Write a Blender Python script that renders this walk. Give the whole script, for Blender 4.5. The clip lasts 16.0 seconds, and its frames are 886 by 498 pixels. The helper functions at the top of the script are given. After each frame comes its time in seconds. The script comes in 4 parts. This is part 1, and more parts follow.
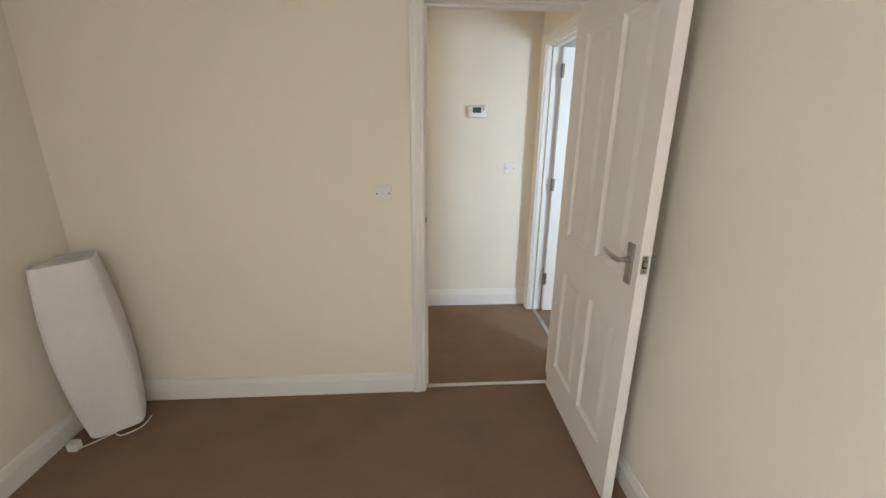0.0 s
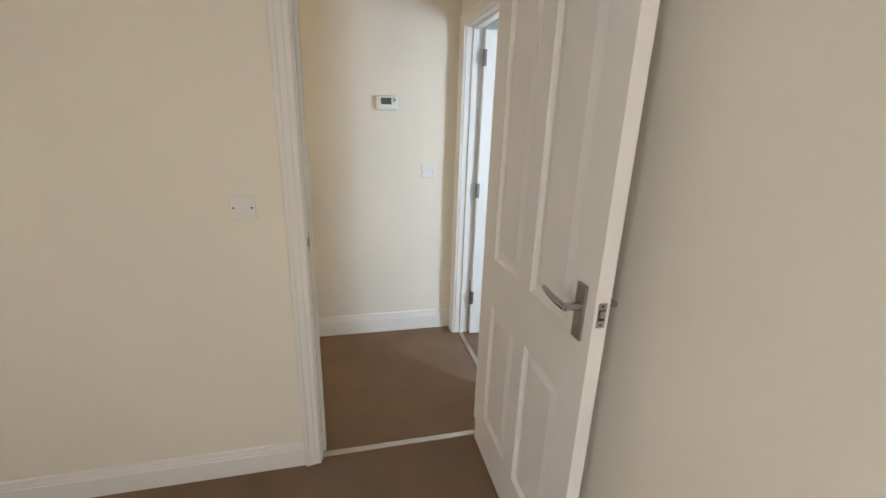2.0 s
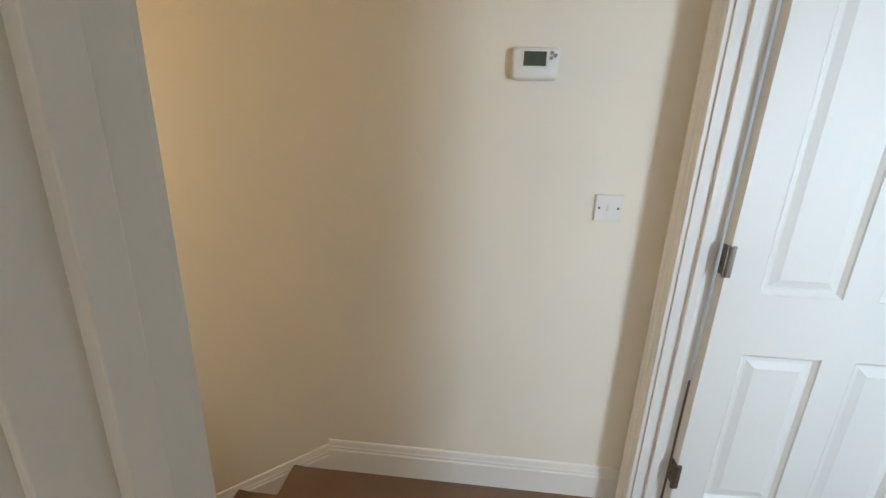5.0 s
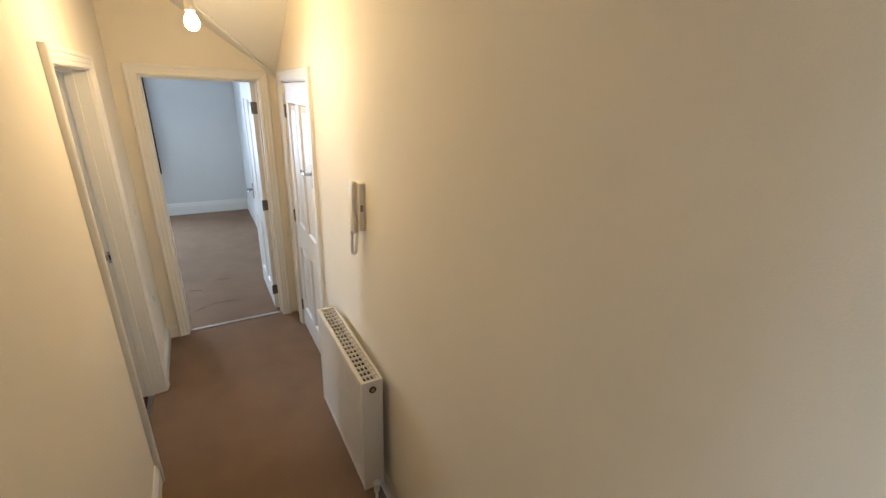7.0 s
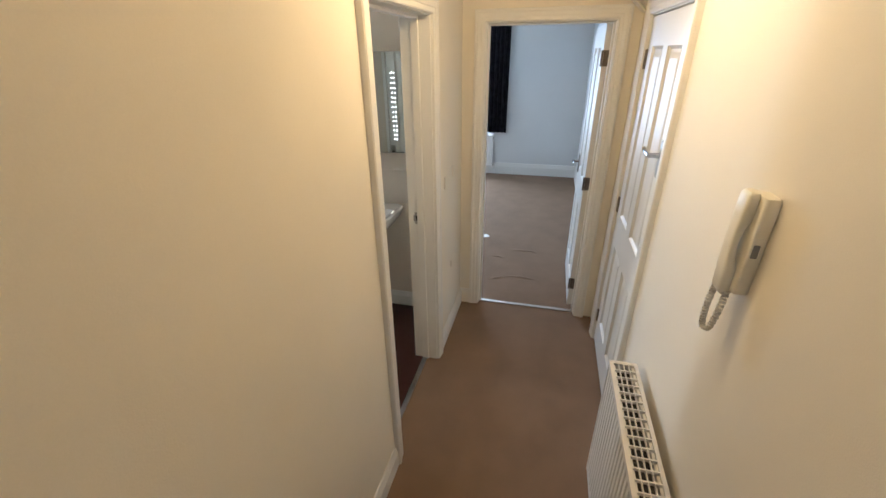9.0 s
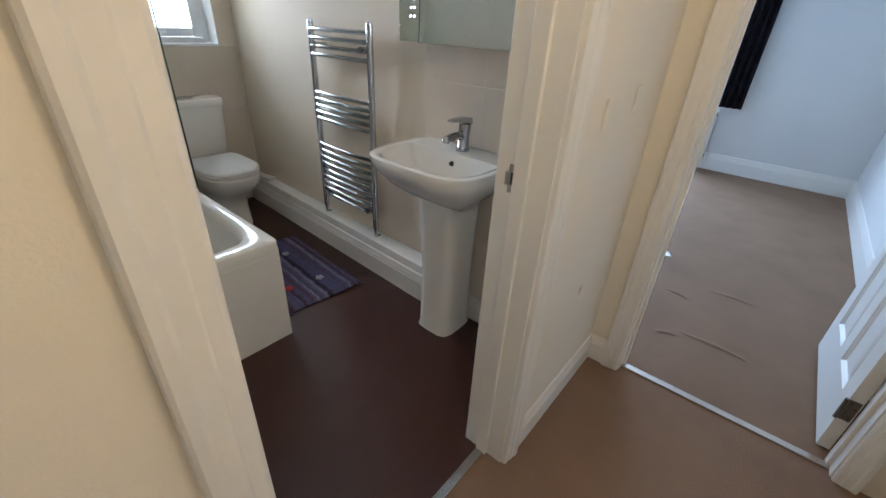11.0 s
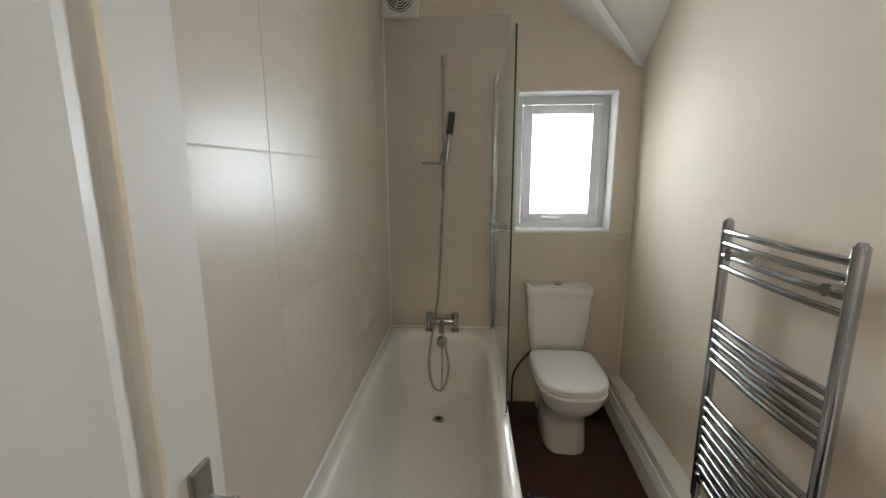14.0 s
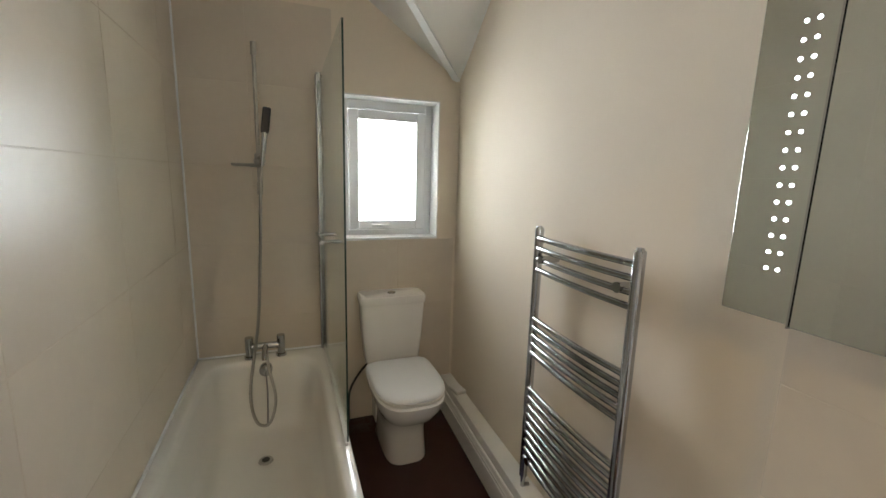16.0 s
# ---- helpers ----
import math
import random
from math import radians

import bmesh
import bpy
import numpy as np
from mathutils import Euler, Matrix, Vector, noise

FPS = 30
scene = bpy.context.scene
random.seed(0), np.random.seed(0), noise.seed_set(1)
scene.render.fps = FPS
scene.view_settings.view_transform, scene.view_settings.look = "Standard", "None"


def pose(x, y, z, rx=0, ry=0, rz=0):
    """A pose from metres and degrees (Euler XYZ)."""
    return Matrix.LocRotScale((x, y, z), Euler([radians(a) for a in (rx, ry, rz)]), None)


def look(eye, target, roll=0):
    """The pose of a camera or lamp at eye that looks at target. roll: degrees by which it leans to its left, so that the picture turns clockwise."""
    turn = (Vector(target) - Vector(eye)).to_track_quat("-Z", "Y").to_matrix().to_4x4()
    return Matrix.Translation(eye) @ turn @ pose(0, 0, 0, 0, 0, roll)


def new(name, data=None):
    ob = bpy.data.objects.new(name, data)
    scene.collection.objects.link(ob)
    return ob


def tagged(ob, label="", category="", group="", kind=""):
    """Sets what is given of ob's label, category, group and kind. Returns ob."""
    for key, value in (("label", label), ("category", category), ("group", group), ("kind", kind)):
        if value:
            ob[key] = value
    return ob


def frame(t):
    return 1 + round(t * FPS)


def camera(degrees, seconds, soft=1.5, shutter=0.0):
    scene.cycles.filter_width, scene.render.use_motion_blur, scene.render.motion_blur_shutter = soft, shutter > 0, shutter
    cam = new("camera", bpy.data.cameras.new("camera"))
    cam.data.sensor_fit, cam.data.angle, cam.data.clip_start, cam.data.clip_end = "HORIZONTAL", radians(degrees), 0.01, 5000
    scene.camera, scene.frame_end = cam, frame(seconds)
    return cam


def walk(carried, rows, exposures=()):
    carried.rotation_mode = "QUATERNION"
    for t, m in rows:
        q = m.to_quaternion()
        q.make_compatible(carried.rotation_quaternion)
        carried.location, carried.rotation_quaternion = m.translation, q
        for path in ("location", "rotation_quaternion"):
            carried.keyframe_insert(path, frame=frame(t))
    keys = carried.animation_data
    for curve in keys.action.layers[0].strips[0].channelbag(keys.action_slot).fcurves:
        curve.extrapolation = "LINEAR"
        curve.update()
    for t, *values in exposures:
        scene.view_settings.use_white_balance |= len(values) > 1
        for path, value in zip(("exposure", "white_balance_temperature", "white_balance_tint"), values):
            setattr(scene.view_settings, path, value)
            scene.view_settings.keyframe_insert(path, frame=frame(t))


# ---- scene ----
cam = camera(94.7, 16.0)
PATH = [
    (0, (0.13, 0.162, 1.514), (0.256, 2.068, 0.921), 0.4),
    (0.5, (0.182, 0.205, 1.498), (0.46, 2.096, 0.91), 0.7),
    (1, (0.279, 0.326, 1.502), (0.629, 2.213, 0.939), 1.5),
    (1.5, (0.356, 0.479, 1.496), (0.752, 2.358, 0.937), 2.1),
    (2, (0.323, 0.66, 1.478), (0.776, 2.518, 0.892), 1.8),
    (2.5, (0.286, 0.895, 1.469), (0.8, 2.727, 0.852), -0.1),
    (3, (0.361, 1.106, 1.471), (0.772, 2.976, 0.891), 0.2),
    (3.2, (0.423, 1.177, 1.486), (0.742, 3.066, 0.91), 1.0),
    (5.3, (0.455, 2.19, 1.402), (0.102, 4.072, 0.825), 1.8),
    (5.5, (0.442, 2.278, 1.406), (-0.068, 4.129, 0.844), 1.8),
    (6, (0.433, 2.496, 1.45), (-0.421, 4.211, 0.878), 1.3),
    (6.5, (0.444, 2.699, 1.433), (-0.816, 4.121, 0.81), 2.2),
    (7, (0.38, 2.802, 1.433), (-1.221, 3.771, 0.728), 2.5),
    (7.5, (0.198, 2.868, 1.426), (-1.578, 3.397, 0.673), 1.9),
    (8, (0.019, 2.922, 1.42), (-1.813, 3.005, 0.623), 0.8),
    (8.5, (-0.174, 2.958, 1.411), (-1.957, 2.636, 0.564), -0.1),
    (8.7, (-0.266, 2.959, 1.392), (-2.032, 2.576, 0.535), -0.5),
    (10.8, (-1.486, 2.787, 0.798), (-2.923, 1.797, -0.178), 3.3),
    (11, (-1.622, 2.744, 0.798), (-2.991, 1.652, -0.168), 3.2),
    (11.5, (-1.829, 2.639, 0.797), (-2.956, 1.249, -0.097), 1.7),
    (12, (-2.018, 2.597, 0.846), (-2.625, 0.911, -0.041), 1.3),
    (12.5, (-2.097, 2.482, 0.843), (-2.332, 0.678, 0.013), 0.3),
    (13, (-2.129, 2.288, 0.874), (-2.174, 0.419, 0.162), -1.8),
    (13.5, (-2.139, 2.151, 0.904), (-2.048, 0.224, 0.377), -1.4),
    (14, (-2.187, 2.033, 0.939), (-2.062, 0.071, 0.572), -0.2),
    (14.5, (-2.145, 1.975, 0.979), (-2.184, -0.008, 0.728), 0.7),
    (15, (-2.146, 1.916, 1.011), (-2.424, -0.054, 0.805), 0.9),
    (15.5, (-2.152, 1.886, 1.021), (-2.674, -0.025, 0.747), 1.2),
    (16, (-2.165, 1.919, 0.955), (-2.872, 0.08, 0.613), 1.6),
]
walk(cam, [(t, look(eye, target, roll)) for t, eye, target, roll in PATH],
     exposures=((0.0, 0.72, 6250, 10), (2.0, 0.7, 6250, 10), (3.2, 0.65, 6250, 10), (5.3, 0.5, 6400, 10), (6.2, 0.5, 6100, 10), (7.5, 0.54, 6450, 10), (8.7, 0.4, 6200, 10),
                (10.8, 0.5, 5500, 10), (12.0, 0.48, 6200, 10), (14.0, 0.42, 6250, 10), (16.0, 0.48, 6450, 10)))

E = dict(bulb=11.8, west=21.0, south=6.5, east=28.0, bath=108.0, living=112.0)

# ---- world and light ----
world = bpy.data.worlds.new("sky")
scene.world = world
world.use_nodes = True
_wn = world.node_tree
_sky = _wn.nodes.new("ShaderNodeTexSky")
_sky.sky_type = "NISHITA"
_sky.sun_disc = False
_sky.sun_elevation = radians(40)
_sky.sun_rotation = radians(200)
_wn.links.new(_sky.outputs[0], _wn.nodes["Background"].inputs[0])
_wn.nodes["Background"].inputs[1].default_value = 0.12


def area_lamp(name, eye, target, w, h, watts, colour):
    data = bpy.data.lights.new(name, "AREA")
    data.shape, data.size, data.size_y = "RECTANGLE", w, h
    data.energy, data.color = watts, colour
    ob = new(name, data)
    ob.matrix_world = look(eye, target)
    return ob


COOL = (0.68, 0.83, 1.0)
DAY = (0.90, 0.937, 1.0)
area_lamp("daylight_bedroom", (-1.72, -1.4, 1.2), (1.0, -0.7, 0.9), 1.2, 1.15, E["west"], (1.0, 0.97, 0.97))
area_lamp("daylight_bedroom_end", (0.5, -2.37, 1.4), (0.5, 1, 1.3), 0.95, 0.95, E["south"], (1.0, 0.97, 0.95))
area_lamp("daylight_east_room", (2.38, 1.24, 1.35), (2.0, 4, 1.0), 0.36, 1.0, E["east"], COOL)
area_lamp("daylight_bathroom", (-2.82, -1.35, 0.88), (-2.78, 2, 0.95), 0.85, 1.1, E["bath"], DAY)
area_lamp("daylight_living", (-7.2, 1.35, 0.75), (-4, 1.6, 0.3), 1.3, 1.3, E["living"], (0.60, 0.77, 1.0))
_b = bpy.data.lights.new("bulb_light", "POINT")
_b.energy, _b.color, _b.shadow_soft_size = E["bulb"], (1.0, 0.71, 0.38), 0.03
_bo = new("bulb_light", _b)
_bo.location = (-1.80, 2.86, 1.67)

# ---- materials ----


def material(name, colour, rough=0.5, metal=0.0, var=0.08, scale=3.0, bump=0.0, bscale=200.0, coat=0.0, spec=None, var_rough=0.0):
    """A surface with broad blotches, fine grain and fine relief."""
    m = bpy.data.materials.new(name)
    m.use_nodes = True
    n, l = m.node_tree.nodes, m.node_tree.links
    p = n["Principled BSDF"]
    p.inputs["Roughness"].default_value = rough
    p.inputs["Metallic"].default_value = metal
    p.inputs["Coat Weight"].default_value = coat
    if spec is not None:
        p.inputs["Specular IOR Level"].default_value = spec
    tc = n.new("ShaderNodeTexCoord")
    big = n.new("ShaderNodeTexNoise")
    big.inputs["Scale"].default_value, big.inputs["Detail"].default_value = scale, 3.0
    fine = n.new("ShaderNodeTexNoise")
    fine.inputs["Scale"].default_value, fine.inputs["Detail"].default_value = bscale, 2.0
    l.new(tc.outputs["Object"], big.inputs["Vector"])
    l.new(tc.outputs["Object"], fine.inputs["Vector"])
    mix = n.new("ShaderNodeMath")
    mix.operation = "MULTIPLY_ADD"
    l.new(fine.outputs[0], mix.inputs[0])
    mix.inputs[1].default_value = 0.5
    l.new(big.outputs[0], mix.inputs[2])
    ramp = n.new("ShaderNodeMapRange")
    ramp.inputs["From Min"].default_value, ramp.inputs["From Max"].default_value = 0.45, 1.05
    ramp.inputs["To Min"].default_value, ramp.inputs["To Max"].default_value = 1 - var, 1 + var
    l.new(mix.outputs[0], ramp.inputs["Value"])
    sc = n.new("ShaderNodeVectorMath")
    sc.operation = "SCALE"
    sc.inputs[0].default_value = colour
    l.new(ramp.outputs[0], sc.inputs["Scale"])
    l.new(sc.outputs[0], p.inputs["Base Color"])
    if var_rough:
        rr = n.new("ShaderNodeMapRange")
        rr.inputs["From Min"].default_value, rr.inputs["From Max"].default_value = 0.3, 0.7
        rr.inputs["To Min"].default_value, rr.inputs["To Max"].default_value = rough - var_rough, rough + var_rough
        l.new(big.outputs[0], rr.inputs["Value"])
        l.new(rr.outputs[0], p.inputs["Roughness"])
    if bump:
        b = n.new("ShaderNodeBump")
        b.inputs["Strength"].default_value, b.inputs["Distance"].default_value = bump, 0.004
        l.new(fine.outputs[0], b.inputs["Height"])
        l.new(b.outputs[0], p.inputs["Normal"])
    return m


def vary_piece(m, amount):
    """Small difference of tone from piece to piece."""
    n, l = m.node_tree.nodes, m.node_tree.links
    p = n["Principled BSDF"]
    old = p.inputs["Base Color"].links[0].from_socket
    info = n.new("ShaderNodeObjectInfo")
    r = n.new("ShaderNodeMapRange")
    r.inputs["To Min"].default_value, r.inputs["To Max"].default_value = 1 - amount, 1 + amount
    l.new(info.outputs["Random"], r.inputs["Value"])
    s = n.new("ShaderNodeVectorMath")
    s.operation = "SCALE"
    l.new(old, s.inputs[0])
    l.new(r.outputs[0], s.inputs["Scale"])
    l.new(s.outputs[0], p.inputs["Base Color"])
    return m


M_WALL = material("magnolia_paint", (0.82, 0.765, 0.655), 0.85, var=0.03, scale=2.0, bump=0.12, bscale=320, spec=0.25)
M_BATHWALL = material("cream_bathroom_paint", (0.76, 0.67, 0.55), 0.9, var=0.025, scale=2.0, bump=0.1, bscale=320, spec=0.2)
M_LVWALL = material("pale_wall_paint", (0.70, 0.70, 0.68), 0.65, var=0.025, scale=2.0, bump=0.1, bscale=320)
M_CEIL = material("ceiling_paint", (0.85, 0.84, 0.81), 0.7, var=0.02, scale=2.0, bump=0.1, bscale=250)
M_WHITE = material("white_gloss_paint", (0.80, 0.78, 0.73), 0.42, var=0.015, scale=3.0, bump=0.03, bscale=90, spec=0.33, var_rough=0.02)
M_PVC = material("white_upvc", (0.82, 0.83, 0.84), 0.3, var=0.02, scale=4.0)
M_CARPET = material("brown_carpet", (0.26, 0.17, 0.112), 0.95, var=0.12, scale=4.0, bump=0.9, bscale=420, spec=0.1)
M_VINYL = material("dark_brown_vinyl", (0.05, 0.019, 0.016), 0.27, var=0.1, scale=9.0, bump=0.05, bscale=240)
M_TILE = vary_piece(material("beige_glazed_tile", (0.665, 0.585, 0.485), 0.37, var=0.03, scale=5.0, bump=0.02, bscale=30, spec=0.42), 0.02)
M_GROUT = material("pale_grout", (0.66, 0.58, 0.48), 0.7, var=0.05, scale=8.0)
M_CERAMIC = material("white_ceramic", (0.80, 0.78, 0.74), 0.1, var=0.01, scale=3.0, coat=0.4)
M_ACRYLIC = material("white_acrylic", (0.82, 0.80, 0.75), 0.16, var=0.012, scale=3.0)
M_PLASTIC = material("white_plastic", (0.78, 0.76, 0.72), 0.35, var=0.015, scale=6.0)
M_CHROME = material("chrome", (0.47, 0.48, 0.50), 0.1, metal=1.0, var=0.03, scale=12.0, var_rough=0.03)
M_NICKEL = material("satin_nickel", (0.42, 0.40, 0.37), 0.3, metal=1.0, var=0.06, scale=20.0)
# near-black: colour of screw heads, and painted shade for the insides of holes
M_DARK = material("dark_screw_and_hole_shade", (0.02, 0.018, 0.016), 0.6, var=0.1, scale=10.0)
M_BLACK = material("black_plastic", (0.02, 0.02, 0.022), 0.35, var=0.1, scale=10.0)
M_LCD = material("green_grey_display", (0.035, 0.06, 0.045), 0.2, var=0.15, scale=20.0)
M_PAPER = material("white_paper_shade", (0.74, 0.72, 0.72), 0.7, var=0.04, scale=6.0, bump=0.15, bscale=60)
M_CURTAIN = material("black_patterned_curtain", (0.013, 0.012, 0.015), 0.9, var=0.9, scale=16.0, bump=0.2, bscale=120, spec=0.1)
M_GREY = material("grey_rubber", (0.25, 0.25, 0.25), 0.5, var=0.08, scale=12.0)
M_RED = material("red_felt", (0.55, 0.03, 0.04), 0.9, var=0.1, scale=20.0, bump=0.4, bscale=200)
M_PALEBLUE = material("pale_felt", (0.36, 0.37, 0.43), 0.9, var=0.1, scale=20.0, bump=0.4, bscale=200)
M_HINGE = material("dark_bronzed_steel", (0.20, 0.17, 0.14), 0.36, metal=0.85, var=0.15, scale=30.0)
M_CORD = material("grey_cord_plastic", (0.60, 0.58, 0.54), 0.5, var=0.05, scale=20.0)
M_EDGE = material("dark_green_glass_edge", (0.03, 0.06, 0.05), 0.15, var=0.1, scale=10.0)
M_CREAM = material("aged_cream_plastic", (0.82, 0.79, 0.69), 0.4, var=0.03, scale=14.0)
M_BRASS = material("worn_metal_strip", (0.55, 0.50, 0.44), 0.3, metal=1.0, var=0.1, scale=20.0)


def mat_stripes():
    """Mauve, blue and brown woven stripes across the mat."""
    m = material("striped_mat", (0.2, 0.2, 0.2), 0.95, var=0.2, scale=30.0, bump=0.9, bscale=260, spec=0.05)
    n, l = m.node_tree.nodes, m.node_tree.links
    p = n["Principled BSDF"]
    tone = p.inputs["Base Color"].links[0].from_node
    tc = n.new("ShaderNodeTexCoord")
    sep = n.new("ShaderNodeSeparateXYZ")
    l.new(tc.outputs["Object"], sep.inputs[0])
    w = n.new("ShaderNodeTexNoise")
    w.noise_dimensions = "1D"
    w.inputs["Scale"].default_value, w.inputs["Detail"].default_value = 26.0, 2.5
    rib = n.new("ShaderNodeTexNoise")
    rib.noise_dimensions = "1D"
    rib.inputs["Scale"].default_value, rib.inputs["Detail"].default_value = 22.0, 2.0
    l.new(sep.outputs["Y"], rib.inputs["W"])
    cross = n.new("ShaderNodeMath")
    cross.operation = "MULTIPLY_ADD"
    cross.inputs[1].default_value = 0.022
    l.new(rib.outputs[0], cross.inputs[0])
    l.new(sep.outputs["X"], cross.inputs[2])
    l.new(cross.outputs[0], w.inputs["W"])
    ramp = n.new("ShaderNodeValToRGB")
    e = ramp.color_ramp.elements
    e[0].position, e[0].color = 0.34, (0.022, 0.024, 0.05, 1)
    e[1].position, e[1].color = 0.68, (0.22, 0.22, 0.29, 1)
    for at, c in ((0.43, (0.085, 0.045, 0.065, 1)), (0.5, (0.075, 0.085, 0.17, 1)), (0.58, (0.11, 0.085, 0.13, 1))):
        x = e.new(at)
        x.color = c
    l.new(w.outputs[0], ramp.inputs[0])
    l.new(ramp.outputs[0], tone.inputs[0])
    mul = n.new("ShaderNodeMath")
    mul.operation = "MULTIPLY"
    mul.inputs[1].default_value = 1.15
    l.new(tone.inputs["Scale"].links[0].from_socket, mul.inputs[0])
    l.new(mul.outputs[0], tone.inputs["Scale"])
    return m


M_MAT = mat_stripes()


def glass_material(name, colour, rough, clear):
    m = bpy.data.materials.new(name)
    m.use_nodes = True
    n, l = m.node_tree.nodes, m.node_tree.links
    out = n["Material Output"]
    n.remove(n["Principled BSDF"])
    tr, gl, mx = n.new("ShaderNodeBsdfTransparent"), n.new("ShaderNodeBsdfGlossy"), n.new("ShaderNodeMixShader")
    lw = n.new("ShaderNodeLayerWeight")
    pw = n.new("ShaderNodeMath")
    pw.operation = "POWER"
    pw.inputs[1].default_value = 4.0
    l.new(lw.outputs["Facing"], pw.inputs[0])
    fr = n.new("ShaderNodeMath")
    fr.operation = "MULTIPLY_ADD"
    fr.inputs[1].default_value, fr.inputs[2].default_value = 0.55, 0.04
    l.new(pw.outputs[0], fr.inputs[0])
    ns = n.new("ShaderNodeTexNoise")
    ns.inputs["Scale"].default_value = 6.0
    rr = n.new("ShaderNodeMapRange")
    rr.inputs["To Min"].default_value, rr.inputs["To Max"].default_value = rough, rough + 0.12
    l.new(ns.outputs[0], rr.inputs["Value"])
    l.new(rr.outputs[0], gl.inputs["Roughness"])
    tr.inputs[0].default_value = (*colour, 1)
    gl.inputs[0].default_value = (clear, clear, clear, 1)
    l.new(fr.outputs[0], mx.inputs[0])
    l.new(tr.outputs[0], mx.inputs[1])
    l.new(gl.outputs[0], mx.inputs[2])
    l.new(mx.outputs[0], out.inputs[0])
    return m


M_GLASS = glass_material("clear_glass", (0.93, 0.97, 0.95), 0.02, 0.95)
M_MIRROR = material("mirror", (0.62, 0.66, 0.63), 0.03, metal=1.0, var=0.01, scale=3.0)


def glow(name, colour, strength):
    m = bpy.data.materials.new(name)
    m.use_nodes = True
    n = m.node_tree.nodes
    p = n["Principled BSDF"]
    p.inputs["Base Color"].default_value = (*colour, 1)
    p.inputs["Emission Color"].default_value = (*colour, 1)
    p.inputs["Emission Strength"].default_value = strength
    return m


M_BULB = glow("lit_bulb", (1.0, 0.72, 0.36), 14.0)
M_LED = glow("lit_led", (0.85, 0.93, 1.0), 8.0)

M_SKYGLOW = glow("bright_sky_backdrop", (0.93, 0.96, 1.0), 3.8)

# ---- mesh helpers ----


def finish(name, bm, mat, parent=None, bevel=0.0, seg=2, smooth=False, m=None):
    bmesh.ops.recalc_face_normals(bm, faces=bm.faces)
    data = bpy.data.meshes.new(name)
    bm.to_mesh(data)
    bm.free()
    data.materials.append(mat)
    ob = new(name, data)
    if smooth or bevel:
        for p in data.polygons:
            p.use_smooth = True
    if bevel:
        b = ob.modifiers.new("bevel", "BEVEL")
        b.width, b.segments, b.limit_method, b.angle_limit = bevel, seg, "ANGLE", radians(35)
        b.harden_normals = True
    elif smooth:
        s = ob.modifiers.new("split", "EDGE_SPLIT")
        s.split_angle = radians(50)
    if parent:
        ob.parent = parent
    if m is not None:
        ob.matrix_basis = m
    return ob


def box(bm, x0, x1, y0, y1, z0, z1):
    v = [bm.verts.new((x, y, z)) for z in (z0, z1) for y in (y0, y1) for x in (x0, x1)]
    for a in ((0, 1, 3, 2), (4, 6, 7, 5), (0, 4, 5, 1), (2, 3, 7, 6), (0, 2, 6, 4), (1, 5, 7, 3)):
        bm.faces.new([v[i] for i in a])
    return v


def boxes(name, mat, parts, parent=None, bevel=0.0, m=None, seg=2):
    bm = bmesh.new()
    for b in parts:
        box(bm, *b)
    return finish(name, bm, mat, parent, bevel, seg, m=m)


def prism(bm, outline, z0, z1):
    """An upright solid over an outline in the plan."""
    low = [bm.verts.new((x, y, z0)) for x, y in outline]
    top = [bm.verts.new((x, y, z1)) for x, y in outline]
    n = len(outline)
    for i in range(n):
        j = (i + 1) % n
        bm.faces.new((low[i], low[j], top[j], top[i]))
    bm.faces.new(low[::-1])
    bm.faces.new(top)


def loft(bm, rings, cap0=True, cap1=True):
    rows = [[bm.verts.new(p) for p in r] for r in rings]
    n = len(rows[0])
    for a, b in zip(rows, rows[1:]):
        for i in range(n):
            j = (i + 1) % n
            bm.faces.new((a[i], a[j], b[j], b[i]))
    if cap0:
        bm.faces.new(rows[0][::-1])
    if cap1:
        bm.faces.new(rows[-1])


def oval(cx, cy, z, a, b, power=2.0, count=40, a2=None):
    """A rounded rectangle in the plan; a2: half-length towards -x where it differs."""
    out = []
    for i in range(count):
        t = 2 * math.pi * i / count
        c, s = math.cos(t), math.sin(t)
        half = a if c >= 0 or a2 is None else a2
        out.append((cx + half * math.copysign(abs(c) ** (2 / power), c), cy + b * math.copysign(abs(s) ** (2 / power), s), z))
    return out


def tube(bm, pts, r, n=10):
    """A round bar along points; r: one radius or one for each point."""
    pts = [Vector(p) for p in pts]
    rad = r if isinstance(r, (list, tuple)) else [r] * len(pts)
    side = None
    rings = []
    for i, p in enumerate(pts):
        d = (pts[min(i + 1, len(pts) - 1)] - pts[max(i - 1, 0)]).normalized()
        if side is None:
            side = d.orthogonal().normalized()
        side = (side - d * side.dot(d)).normalized()
        up = d.cross(side)
        rings.append([p + rad[i] * (side * math.cos(2 * math.pi * k / n) + up * math.sin(2 * math.pi * k / n)) for k in range(n)])
    loft(bm, rings)


def smooth_path(pts, steps=8):
    """A rounded line through the points."""
    pts = [Vector(p) for p in pts]
    out = []
    for i in range(len(pts) - 1):
        p0, p1, p2, p3 = pts[max(i - 1, 0)], pts[i], pts[i + 1], pts[min(i + 2, len(pts) - 1)]
        for k in range(steps):
            t = k / steps
            out.append(0.5 * (2 * p1 + (p2 - p0) * t + (2 * p0 - 5 * p1 + 4 * p2 - p3) * t * t + (3 * p1 - p0 - 3 * p2 + p3) * t ** 3))
    out.append(pts[-1])
    return out


